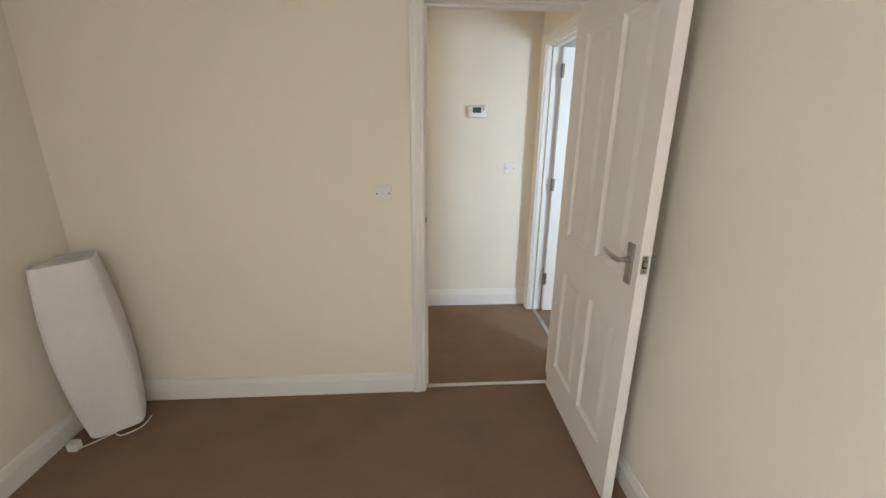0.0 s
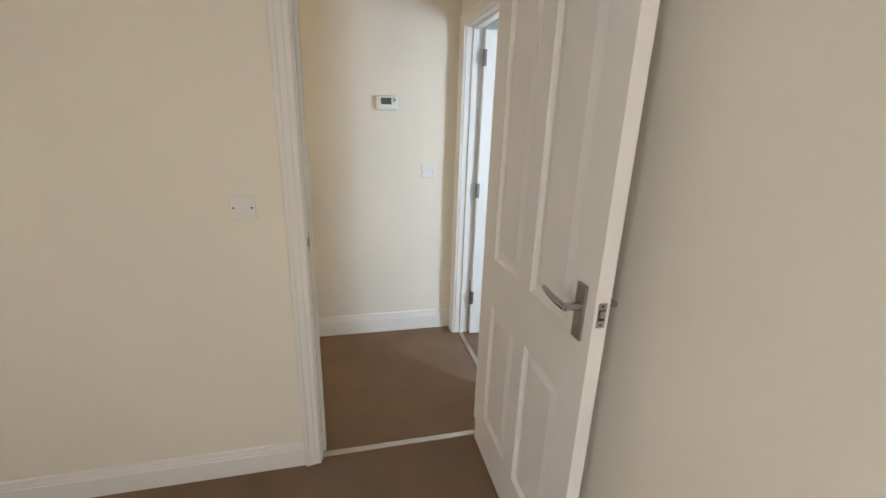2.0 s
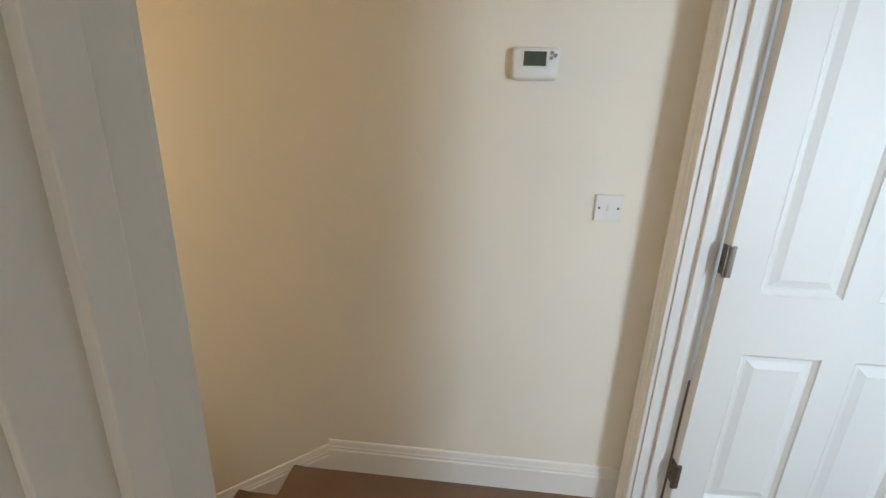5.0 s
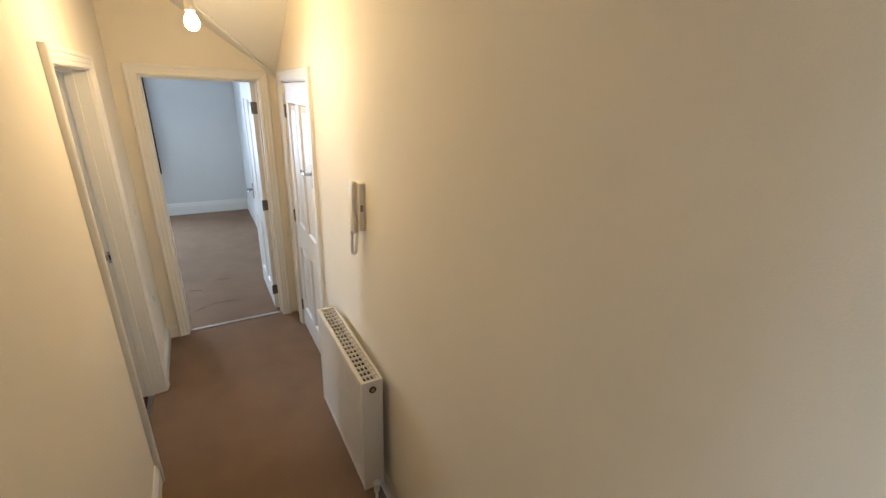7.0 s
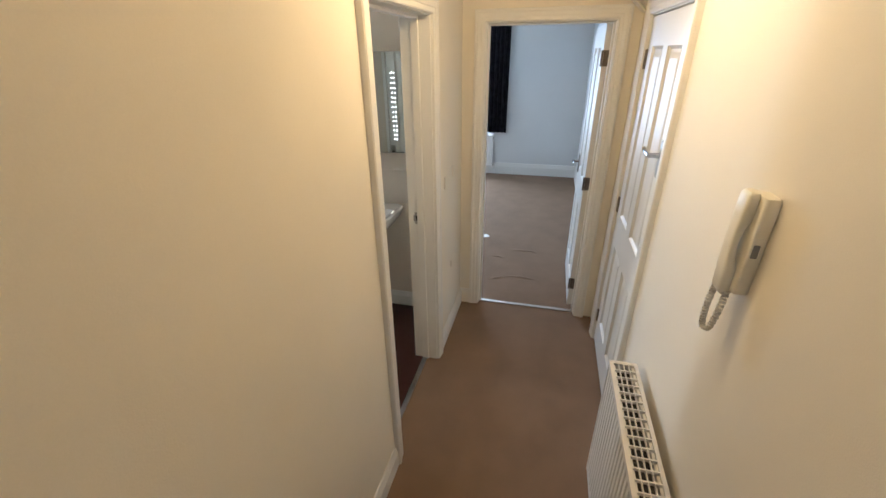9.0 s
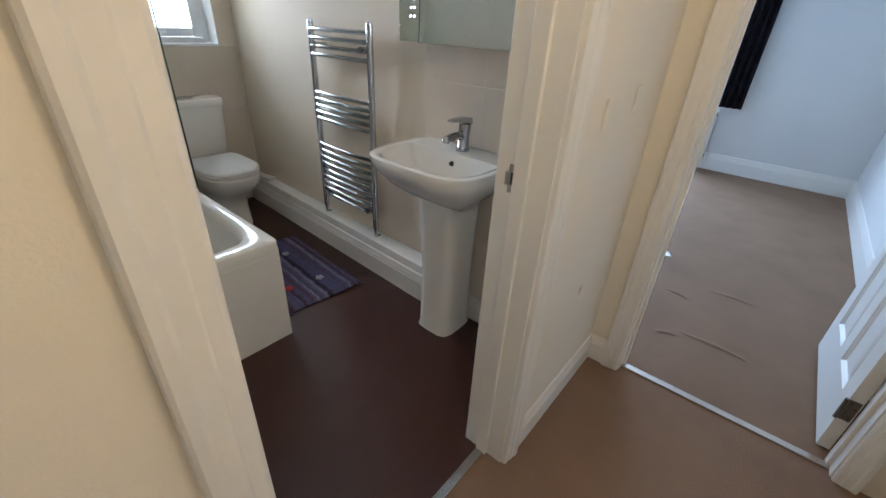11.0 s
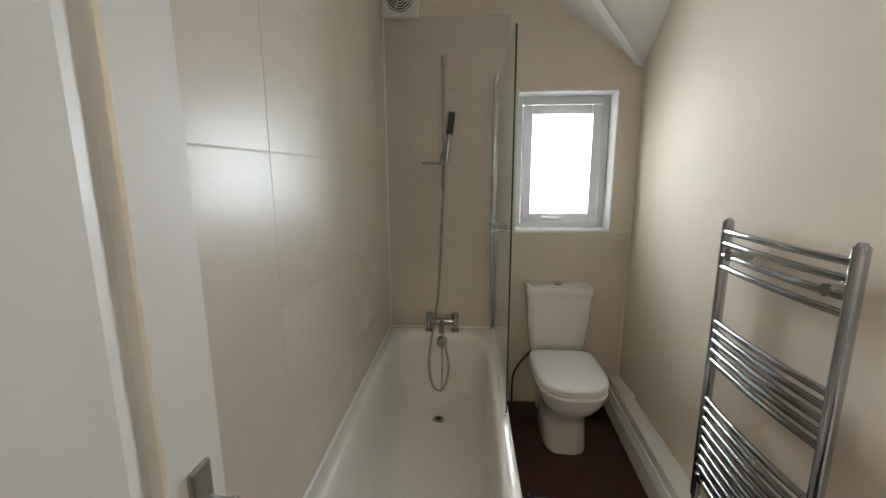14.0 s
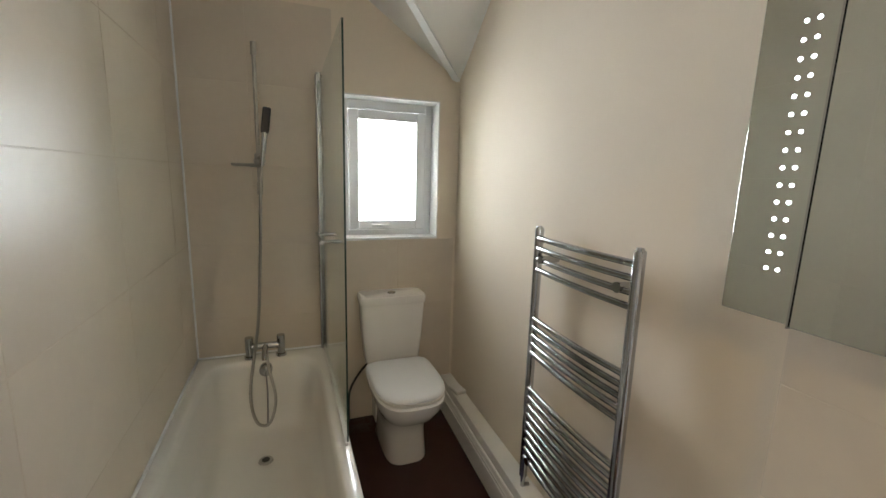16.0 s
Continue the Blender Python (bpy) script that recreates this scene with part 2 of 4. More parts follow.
def tubes(name, mat, runs, parent=None, n=10):
    bm = bmesh.new()
    for pts, r in runs:
        tube(bm, pts, r, n)
    return finish(name, bm, mat, parent, smooth=True)


def thing(name, at, label, category, group="", kind="", rz=0.0):
    ob = new(name)
    ob.empty_display_size = 0.1
    ob.matrix_basis = pose(*at, 0, 0, rz)
    return tagged(ob, label, category, group, kind)


def structure(ob, label):
    return tagged(ob, label, kind="structure")


# ---- plan ----
LZ = -0.515          # lower hall, bathroom and living room
YA, YH = 2.23, 2.38  # the two faces of the wall between bedroom and hall
YN = 3.40            # north wall of the hall
XE = 1.065           # east wall of the landing
XW = -3.19           # west end of the hall
CH = 2.38            # upper ceiling
CB = 1.975           # bathroom ceiling
A0, A1 = 0.176, 0.938      # bedroom doorway
B0, B1 = -2.458, -1.742     # bathroom doorway
F0, F1 = -2.92, -2.16      # cupboard doorway
V0, V1 = 2.532, 3.267      # living room doorway
D0, D1 = 2.51, 3.272       # east room doorway
HA, HL = 2.035, 1.475      # heads of the upper and lower doorways
BATH_E, BATH_S = -1.69, -0.415
LIV_W = -7.1

# ---- floors ----
structure(boxes("floor_bedroom", M_CARPET, [(BATH_E + 0.015, 1.2, -2.4, 2.262, -0.12, 0.0)]), "brown cut-pile carpet on the bedroom floor")
structure(boxes("floor_landing", M_CARPET, [(-0.275, 1.11, 2.262, 3.5, -0.62, 0.0)], bevel=0.012), "brown carpet on the upper landing")
structure(boxes("floor_east_room", M_CARPET, [(1.11, 3.3, 1.1, 4.4, -0.12, -0.003)]), "brown carpet in the room beside the landing")
structure(boxes("stair_step", M_CARPET, [(-0.545, -0.2752, 2.36, 3.42, -0.62, -0.172)], bevel=0.012), "brown carpeted step down to the hall")
structure(boxes("stair_step", M_CARPET, [(-0.815, -0.5452, 2.36, 3.42, -0.62, -0.343)], bevel=0.012), "brown carpeted step down to the hall")
structure(boxes("floor_hall", M_CARPET, [(-3.235, -0.8152, 2.30, 3.5, -0.66, LZ)]), "brown carpet on the lower hall floor")
structure(boxes("floor_living_room", M_CARPET, [(-7.3, -3.235, -0.6, 3.6, -0.66, LZ - 0.003)]), "brown rucked carpet on the living room floor")
structure(boxes("floor_bathroom", M_VINYL, [(-3.35, -1.6, -0.6, 2.30, -0.66, LZ)]), "dark brown glossy vinyl bathroom floor")

# ---- walls ----


def wall(name, mat, parts, label):
    return structure(boxes(name, mat, parts), label)


wall("wall_bedroom_north", M_WALL, [(B1 + 0.03, A0 - 0.03, YA, YH, -0.66, CH), (A1 + 0.03, XE, YA, YH, -0.15, CH), (A0 - 0.03, A1 + 0.03, YA, YH, HA + 0.03, CH)],
     "magnolia painted wall between bedroom and hall")
wall("wall_bedroom_west", M_WALL, [(BATH_E + 0.012, -1.61, -0.8, YA, -0.12, CH), (BATH_E + 0.012, -1.61, -2.35, -2.0, -0.12, CH), (BATH_E + 0.012, -1.61, -2.0, -0.8, -0.12, 0.6), (BATH_E + 0.012, -1.61, -2.0, -0.8, 1.8, CH)],
     "magnolia painted bedroom side wall with a window opening")
wall("wall_bedroom_east", M_WALL, [(1.02, 1.17, -2.35, YA, -0.12, CH)], "magnolia painted wall behind the open door")
wall("wall_bedroom_south", M_WALL, [(BATH_E + 0.012, 0.0, -2.45, -2.35, -0.12, CH), (1.0, 1.17, -2.45, -2.35, -0.12, CH), (0.0, 1.0, -2.45, -2.35, -0.12, 0.9), (0.0, 1.0, -2.45, -2.35, 1.9, CH)],
     "magnolia painted bedroom end wall with a window opening")
wall("wall_hall_south", M_WALL, [(XW, B0 - 0.03, YA, YH, -0.66, CH), (B0 - 0.03, B1 + 0.03, YA, YH, HL + 0.03, CH)], "magnolia painted hall wall beside the bathroom door")
wall("wall_hall_north", M_WALL, [(F1 + 0.03, XE + 0.1, YN, YN + 0.12, -0.66, CH), (-3.31, F0 - 0.03, YN, YN + 0.12, -0.66, CH), (F0 - 0.03, F1 + 0.03, YN, YN + 0.12, HL + 0.03, CH)],
     "long magnolia painted hall wall")
wall("wall_hall_west", M_WALL, [(XW - 0.12, XW, YA, V0 - 0.03, -0.66, CH), (XW - 0.12, XW, V1 + 0.03, YN, -0.66, CH), (XW - 0.12, XW, V0 - 0.03, V1 + 0.03, HL + 0.03, CH)],
     "magnolia painted end wall of the hall")
wall("wall_landing_east", M_WALL, [(XE, XE + 0.1, YH - 0.15, D0 - 0.03, -0.12, CH), (XE, XE + 0.1, D1 + 0.03, YN, -0.12, CH), (XE, XE + 0.1, D0 - 0.03, D1 + 0.03, HA + 0.03, CH)],
     "magnolia painted landing wall with a doorway")
wall("wall_east_room", M_LVWALL, [(3.2, 3.3, 1.1, 4.4, -0.12, CH), (1.17, 3.3, 4.3, 4.4, -0.12, CH), (1.17, 2.15, 1.1, 1.22, -0.12, CH), (2.65, 3.3, 1.1, 1.22, -0.12, CH),
                                  (2.15, 2.65, 1.1, 1.22, -0.12, 0.8), (2.15, 2.65, 1.1, 1.22, 1.9, CH), (1.065, 1.165, 3.52, 4.4, -0.12, CH)], "plain pale walls of the room beside the landing")
wall("wall_living_north", M_LVWALL, [(-7.3, XW - 0.12, 3.42, 3.56, -0.66, CH)], "pale painted living room wall")
wall("wall_living_east", M_LVWALL, [(XW - 0.125, XW - 0.1202, -0.6, V0 - 0.03, -0.66, CH)], "pale painted living room wall beside the door")
wall("wall_living_west", M_LVWALL, [(LIV_W - 0.2, LIV_W, 2.05, 3.42, -0.66, CH), (LIV_W - 0.2, LIV_W, -0.6, 0.65, -0.66, CH), (LIV_W - 0.2, LIV_W, 0.65, 2.05, -0.66, 0.1), (LIV_W - 0.2, LIV_W, 0.65, 2.05, 1.45, CH)],
     "pale painted living room wall with a window")
wall("wall_living_south", M_LVWALL, [(-7.3, XW - 0.12, -0.7, -0.6, -0.66, CH)], "pale painted living room side wall")
wall("wall_cupboard", M_LVWALL, [(F0 - 0.1, F1 + 0.1, 3.95, 4.0, -0.66, CH), (F0 - 0.15, F0 - 0.1, 3.52, 4.0, -0.66, CH), (F1 + 0.1, F1 + 0.15, 3.52, 4.0, -0.66, CH)], "plain wall behind the closed hall door")

# bathroom walls: the west wall runs slightly askew
WX0, WX1 = -3.14, -3.075
bm = bmesh.new()
prism(bm, [(WX0 - 0.004, BATH_S), (WX1, 1.475), (-3.035, 1.475), (-3.035, YA), (-3.1895, YA), (-3.30, -0.6), (WX0 - 0.01, -0.6)], -0.66, CH)
structure(finish("wall_bathroom_west", bm, M_BATHWALL), "cream painted bathroom wall with a boxed-out part")
WA0, WA1, WB0, WB1 = -3.018, -2.46, 0.591, 1.39
wall("wall_bathroom_south", M_BATHWALL, [(-3.3, WA0, -0.72, BATH_S, -0.66, CH), (WA1, -1.6, -0.72, BATH_S, -0.66, CH), (WA0, WA1, -0.72, BATH_S, -0.66, WB0), (WA0, WA1, -0.72, BATH_S, WB1, CH)],
     "cream painted bathroom wall round the window")
wall("wall_bathroom_east", M_BATHWALL, [(BATH_E, BATH_E + 0.01, BATH_S, YA, -0.66, CH)], "cream bathroom wall beside the bath")

# ---- ceilings ----
structure(boxes("ceiling_upper", M_CEIL, [(-1.75, 3.3, -2.4, 4.4, CH, CH + 0.1)]), "white painted ceiling")
structure(boxes("ceiling_living_room", M_CEIL, [(-7.3, XW - 0.1, -0.7, 3.6, 1.95, 2.05)]), "white living room ceiling")


def valley(name, x0, x1, y0, y1, cx, cy, z0, a, b, sx, sy, cap, label):
    """A ceiling that falls into one corner (cx, cy) from both sides, level above the height cap."""
    bm = bmesh.new()
    nx, ny = 48, 48
    grid = []
    for i in range(nx + 1):
        row = []
        for j in range(ny + 1):
            x, y = x0 + (x1 - x0) * i / nx, y0 + (y1 - y0) * j / ny
            row.append(bm.verts.new((x, y, min(cap, z0 + max(a * (x - cx) * sx, b * (y - cy) * sy)))))
        grid.append(row)
    for i in range(nx):
        for j in range(ny):
            bm.faces.new((grid[i][j], grid[i + 1][j], grid[i + 1][j + 1], grid[i][j + 1]))
    ob = finish(name, bm, M_CEIL)
    s = ob.modifiers.new("solid", "SOLIDIFY")
    s.thickness, s.offset = 0.04, 1.0
    return structure(ob, label)


HALLZ, BATHZ = 1.52, 1.525
valley("ceiling_hall", XW, -1.75, YH, YN, XW, YN, HALLZ, 0.62, 0.68, 1, -1, 2.2, "white sloping ceiling over the end of the hall")
structure(boxes("ceiling_hall_flat", M_CEIL, [(-3.2, -1.75, YA, YN + 0.1, 2.30, 2.36)]), "white hall ceiling")
valley("ceiling_bathroom", WX0, BATH_E, BATH_S, YA, WX0 + 0.02, BATH_S, BATHZ, 0.66, 0.77, 1, 1, CB, "white sloping bathroom ceiling")


def fold_strip(name, low, high, half, mat, label):
    """A thin strip laid along the fold where two slopes of a ceiling meet."""
    bm = bmesh.new()
    p0, p1 = Vector(low), Vector(high)
    s = (p1 - p0).normalized().cross(Vector((0, 0, 1))).normalized() * half
    u = Vector((0, 0, -0.012))
    loft(bm, [[p - s, p + s, p + s + u, p - s + u] for p in (p0, p1)])
    return structure(finish(name, bm, mat, bevel=0.003), label)


fold_strip("trim_ceiling", (WX0 + 0.02, BATH_S, BATHZ - 0.004), (WX0 + 0.02 + 0.45 / 0.66, BATH_S + 0.45 / 0.77, CB - 0.004), 0.022, M_PVC, "white strip along the fold of the ceiling")
fold_strip("trim_ceiling_hall", (XW, YN, HALLZ - 0.004), (XW + 0.68 / 0.62, YN - 0.68 / 0.68, 2.2 - 0.004), 0.014, M_CEIL, "narrow strip along the fold of the hall ceiling")

# ---- skirting, architraves, linings ----
SK = ((0.0, 0.0), (0.017, 0.0), (0.017, 0.085), (0.0135, 0.09), (0.0135, 0.098), (0.011, 0.102), (0.008, 0.118), (0.004, 0.122), (0.0, 0.122))


def skirting(name, p0, p1, side, label="white painted skirting board", h=1.0, mat=None):
    """Along a wall's foot from p0 to p1 (which may differ in height); side: the way into the room."""
    bm = bmesh.new()
    p0, p1, side = Vector(p0), Vector(p1), Vector(side)
    loft(bm, [[p + side * (d - 0.001) + Vector((0, 0, z * h)) for d, z in SK] for p in (p0, p1)])
    return structure(finish(name, bm, mat or M_WHITE), label)


AW = 0.068
N_, S_, E_, W_ = (0, 1, 0), (0, -1, 0), (1, 0, 0), (-1, 0, 0)
skirting("baseboard_bedroom_north", (-1.61, YA, 0), (A0 - AW, YA, 0), S_)
skirting("baseboard_bedroom_west", (-1.61, -2.35, 0), (-1.61, YA, 0), E_)
skirting("baseboard_bedroom_east", (1.02, -2.35, 0), (1.02, YA, 0), W_)
skirting("baseboard_landing", (-0.113, YN, 0), (XE, YN, 0), S_, h=1.18)
skirting("baseboard_stair_north", (-0.815 - 0.03, YN, LZ), (-0.113, YN, -0.05), S_, h=1.4)
skirting("baseboard_stair_south", (-0.815, YH, LZ), (A0 - AW - 0.16, YH, 0), N_)
skirting("baseboard_hall_north", (F1 + AW, YN, LZ), (-0.83, YN, LZ), S_)
skirting("baseboard_hall_south", (B1 + AW, YH, LZ), (-0.80, YH, LZ), N_)
skirting("baseboard_hall_corner", (XW, YH, LZ), (B0 - AW, YH, LZ), N_)
skirting("baseboard_hall_end", (XW, YH, LZ), (XW, V0 - AW, LZ), E_)
skirting("baseboard_living_west", (LIV_W, -0.6, LZ), (LIV_W, 3.42, LZ), E_, h=1.5)
skirting("baseboard_living_north", (LIV_W, 3.42, LZ), (XW - 0.13, 3.42, LZ), S_, h=1.5)
skirting("baseboard_bathroom_basin", (-3.035, 1.50, LZ), (-3.035, YA, LZ), E_)


def architrave(name, u0, u1, z0, z1, place):
    """Moulded surround with a lining edge; place maps (along, out, up) to the world."""
    bm = bmesh.new()
    prof = ((0.0, 0.0), (0.0, 0.013), (0.006, 0.017), (0.022, 0.017), (0.026, 0.020), (0.046, 0.021), (0.052, 0.025), (AW - 0.004, 0.025), (AW, 0.02), (AW, 0.0))
    corners = ((u0, z0, -1, 0), (u0, z1, -1, 1), (u1, z1, 1, 1), (u1, z0, 1, 0))
    loft(bm, [[place(u + su * d, o, z + sz * d) for d, o in prof] for u, z, su, sz in corners])
    return structure(finish(name, bm, M_WHITE), "white painted moulded door surround")


def lining(name, u0, u1, z0, z1, d0, d1, place):
    bm = bmesh.new()
    for a, b, c, d in ((u0 - 0.03, u0, z0, z1 + 0.03), (u1, u1 + 0.03, z0, z1 + 0.03), (u0, u1, z1, z1 + 0.03)):
        p = [place(u, o, z) for z in (c, d) for o in (d0, d1) for u in (a, b)]
        v = [bm.verts.new(q) for q in p]
        for f in ((0, 1, 3, 2), (4, 6, 7, 5), (0, 4, 5, 1), (2, 3, 7, 6), (0, 2, 6, 4), (1, 5, 7, 3)):
            bm.faces.new([v[i] for i in f])
    # the stop that the leaf shuts against
    e = 0.012
    m0, m1 = d0 + (d1 - d0) * 0.36, d0 + (d1 - d0) * 0.62
    for a, b, c, d in ((u0 - 0.002, u0 + e, z0, z1 + 0.001), (u1 - e, u1 + 0.002, z0, z1 + 0.001), (u0 + e, u1 - e, z1 - e, z1 + 0.002)):
        p = [place(u, o, z) for z in (c, d) for o in (m0, m1) for u in (a, b)]
        v = [bm.verts.new(q) for q in p]
        for f in ((0, 1, 3, 2), (4, 6, 7, 5), (0, 4, 5, 1), (2, 3, 7, 6), (0, 2, 6, 4), (1, 5, 7, 3)):
            bm.faces.new([v[i] for i in f])
    return structure(finish(name, bm, M_WHITE, bevel=0.002), "white painted door lining")


def on_y(y, s):
    return lambda u, o, z: Vector((u, y + s * o, z))


def on_x(x, s):
    return lambda u, o, z: Vector((x + s * o, u, z))


g = 0.006
architrave("trim_bedroom_door", A0 - g, A1 + g, 0, HA + g, on_y(YA, -1))
architrave("trim_bedroom_door_hall", A0 - g, A1 + g, 0, HA + g, on_y(YH, 1))
lining("door_lining_bedroom", A0, A1, 0, HA, 0.0, YH - YA, on_y(YA, 1))
architrave("trim_bathroom_door", B0 - g, B1 + g, LZ, HL + g, on_y(YH, 1))
lining("door_lining_bathroom", B0, B1, LZ, HL, 0.0, YH - YA, on_y(YA, 1))
architrave("trim_cupboard_door", F0 - g, F1 + g, LZ, HL + g, on_y(YN, -1))
lining("door_lining_cupboard", F0, F1, LZ, HL, 0.0, 0.12, on_y(YN, 1))
architrave("trim_living_door", V0 - g, V1 + g, LZ, HL + g, on_x(XW, 1))
lining("door_lining_living", V0, V1, LZ, HL, 0.0, 0.12, on_x(XW - 0.12, 1))
architrave("trim_east_door", D0 - g, D1 + g, 0, HA + g, on_x(XE, -1))
lining("door_lining_east", D0, D1, 0, HA, 0.0, 0.1, on_x(XE + 0.1, -1))
structure(boxes("trim_threshold_bedroom", M_BRASS, [(A0, A1, 2.245, 2.275, 0.0, 0.006)], bevel=0.002), "metal carpet strip under the bedroom door")
structure(boxes("trim_threshold_east", M_BRASS, [(1.095, 1.125, D0, D1, 0.0, 0.006)], bevel=0.002), "metal carpet strip in the landing doorway")
structure(boxes("trim_threshold_bathroom", M_CHROME, [(B0, B1, 2.285, 2.315, LZ, LZ + 0.006)], bevel=0.002), "bright metal strip between carpet and vinyl")
structure(boxes("trim_threshold_living", M_BRASS, [(-3.25, -3.22, V0, V1, LZ, LZ + 0.006)], bevel=0.002), "metal carpet strip in the living room doorway")

# ---- doors ----


def lever(parent, x, y, z, out, way):
    """Lever handle on its plate: on the face at y, standing out along out (+1 or -1), pointing along x by way."""
    boxes("handle_plate", M_NICKEL, [(x - 0.021, x + 0.021, min(y, y + out * 0.008), max(y, y + out * 0.008), z - 0.09, z + 0.06)], parent, 0.003)
    bm = bmesh.new()
    tube(bm, [(x, y + out * 0.004, z), (x, y + out * 0.03, z), (x, y + out * 0.048, z)], [0.013, 0.010, 0.010], 14)
    tube(bm, smooth_path([(x - way * 0.008, y + out * 0.048, z), (x + way * 0.03, y + out * 0.05, z + 0.001), (x + way * 0.08, y + out * 0.05, z + 0.004), (x + way * 0.115, y + out * 0.046, z + 0.006)], 4),
         [0.0095] * 6 + [0.0085] * 4 + [0.0075] * 3, 12)
    finish("handle", bm, M_CHROME, parent, smooth=True)


def door(name, width, height, at, rz, label, handle_z=0.99, lever_faces=(1, -1), hinge_zs=(0.2, 1.0, 1.79), hinge_face=-1, latch=True):
    """Four-panel door. Local x runs from the hinges to the free edge, y through the leaf from 0 to 0.04."""
    root = thing(name, at, label, "door", kind="structure", rz=rz)
    st, mu = 0.105, 0.095
    pw = (width - 2 * st - mu) / 2
    rows = ((0.205, 0.77), (0.965, height - 0.13))
    T = 0.04
    parts = [(0.0, st, 0, T, 0.008, height), (width - st, width, 0, T, 0.008, height), (st + pw, st + pw + mu, 0, T, 0.008, height)]
    for x0 in (st, st + pw + mu):
        for z0, z1 in ((0.008, rows[0][0]), (rows[0][1], rows[1][0]), (rows[1][1], height)):
            parts.append((x0, x0 + pw, 0, T, z0, z1))
    bm = bmesh.new()
    for b in parts:
        box(bm, *b)
    bmesh.ops.remove_doubles(bm, verts=bm.verts, dist=0.0002)
    # inner faces between touching blocks
    seen = {}
    for f in bm.faces:
        key = tuple(round(c, 4) for c in f.calc_center_median())
        seen.setdefault(key, []).append(f)
    bmesh.ops.delete(bm, geom=[f for fs in seen.values() if len(fs) > 1 for f in fs], context="FACES")
    finish("leaf", bm, M_WHITE, root)
    for x0 in (st, st + pw + mu):
        for z0, z1 in rows:
            bm = bmesh.new()
            def rect(d, y):
                return [(x0 + d, y, z0 + d), (x0 + pw - d, y, z0 + d), (x0 + pw - d, y, z1 - d), (x0 + d, y, z1 - d)]
            loft(bm, [rect(0.048, 0.004), rect(0.024, 0.0115), rect(0.013, 0.0125), rect(0.009, 0.009), rect(0.003, 0.004), rect(0.0, -0.0008), rect(0.0, T + 0.0008), rect(0.003, T - 0.004), rect(0.009, T - 0.009), rect(0.013, T - 0.0125), rect(0.024, T - 0.0115), rect(0.048, T - 0.004)])
            finish("panel", bm, M_WHITE, root)
    for o in lever_faces:
        lever(root, width - 0.055, T if o > 0 else 0.0, handle_z, o, -1)
    if latch:
        boxes("latch_plate", M_NICKEL, [(width - 0.001, width + 0.0015, 0.009, 0.031, handle_z - 0.035, handle_z + 0.03)], root)
        # dark block on the plate, painted as the shade in the latch opening
        boxes("latch_mouth_shade", M_DARK, [(width + 0.0005, width + 0.002, 0.0115, 0.0285, handle_z - 0.016, handle_z + 0.012)], root)
        boxes("latch_bolt", M_NICKEL, [(width, width + 0.007, 0.014, 0.026, handle_z - 0.008, handle_z + 0.010)], root, 0.002)
        tubes("screw", M_DARK, [([(width + 0.001, 0.02, handle_z + d), (width + 0.0022, 0.02, handle_z + d)], 0.003) for d in (-0.027, 0.022)], root, 8)
    for z in hinge_zs:
        bm = bmesh.new()
        yk = -0.004 if hinge_face < 0 else T + 0.004
        tube(bm, [(-0.003, yk, z - 0.045), (-0.003, yk, z + 0.045)], 0.0065, 10)
        box(bm, -0.002, 0.0005, 0.004, T - 0.004, z - 0.045, z + 0.045)
        if hinge_face < 0:
            box(bm, -0.012, 0.012, -0.006, -0.0005, z - 0.047, z + 0.047)
        finish("hinge", bm, M_HINGE, root, smooth=True)
        tubes("hinge_screw", M_DARK, [([(-0.0018, y, z + d), (-0.0026, y, z + d)], 0.0028) for y, d in ((0.012, -0.03), (0.027, -0.012), (0.012, 0.012), (0.027, 0.03))], root, 8)
    return root


# local +y is the side the leaf turns its hall face to
door("door_1", 0.785, 2.02, (A1 - 0.047, YA - 0.012, 0.004), -90.4, "white four-panel door standing open into the bedroom", handle_z=1.05, hinge_face=1)
door("door_2", 0.735, 1.98, (B1 - 0.042, YA - 0.004, LZ + 0.004), -91.8, "white four-panel door standing open into the bathroom", handle_z=0.985, hinge_face=1)
door("door_3", V1 - V0 - 0.004, 1.98, (XW - 0.124, V1 - 0.002, LZ + 0.002), 180, "white four-panel door standing open into the living room", handle_z=1.0, hinge_face=1)
door("door_4", F1 - F0 - 0.004, 1.98, (F0 + 0.002, YN + 0.004, LZ + 0.004), 0, "white four-panel hall door, closed, with chrome lever", handle_z=1.45, lever_faces=(-1,), latch=False)
door("door_5", D1 - D0 - 0.004, 2.02, (XE + 0.106, D1 - 0.042, 0.002), 0, "white four-panel door standing open beside the landing", handle_z=1.0, hinge_zs=(0.29, 1.06, 1.865))

for _n, _x, _y0, _y1, _z in (("strike_plate", A0, 2.235, 2.262, 1.035), ("strike_plate", B0, 2.268, 2.298, LZ + 1.0)):
    _r = thing(_n, (_x, _y0, _z), "worn metal strike plate in the door lining", "strike plate")
    boxes("plate", M_NICKEL, [(-0.001, 0.0025, 0, _y1 - _y0, -0.04, 0.03)], _r)
    # no real hole: the slot's inner shade is a dark slab
    boxes("slot_shade", M_DARK, [(0.0015, 0.0032, 0.006, _y1 - _y0 - 0.005, -0.02, 0.01)], _r)
    boxes("lip", M_NICKEL, [(-0.004, 0.006, -0.008, 0.002, -0.022, 0.012)], _r, 0.002)

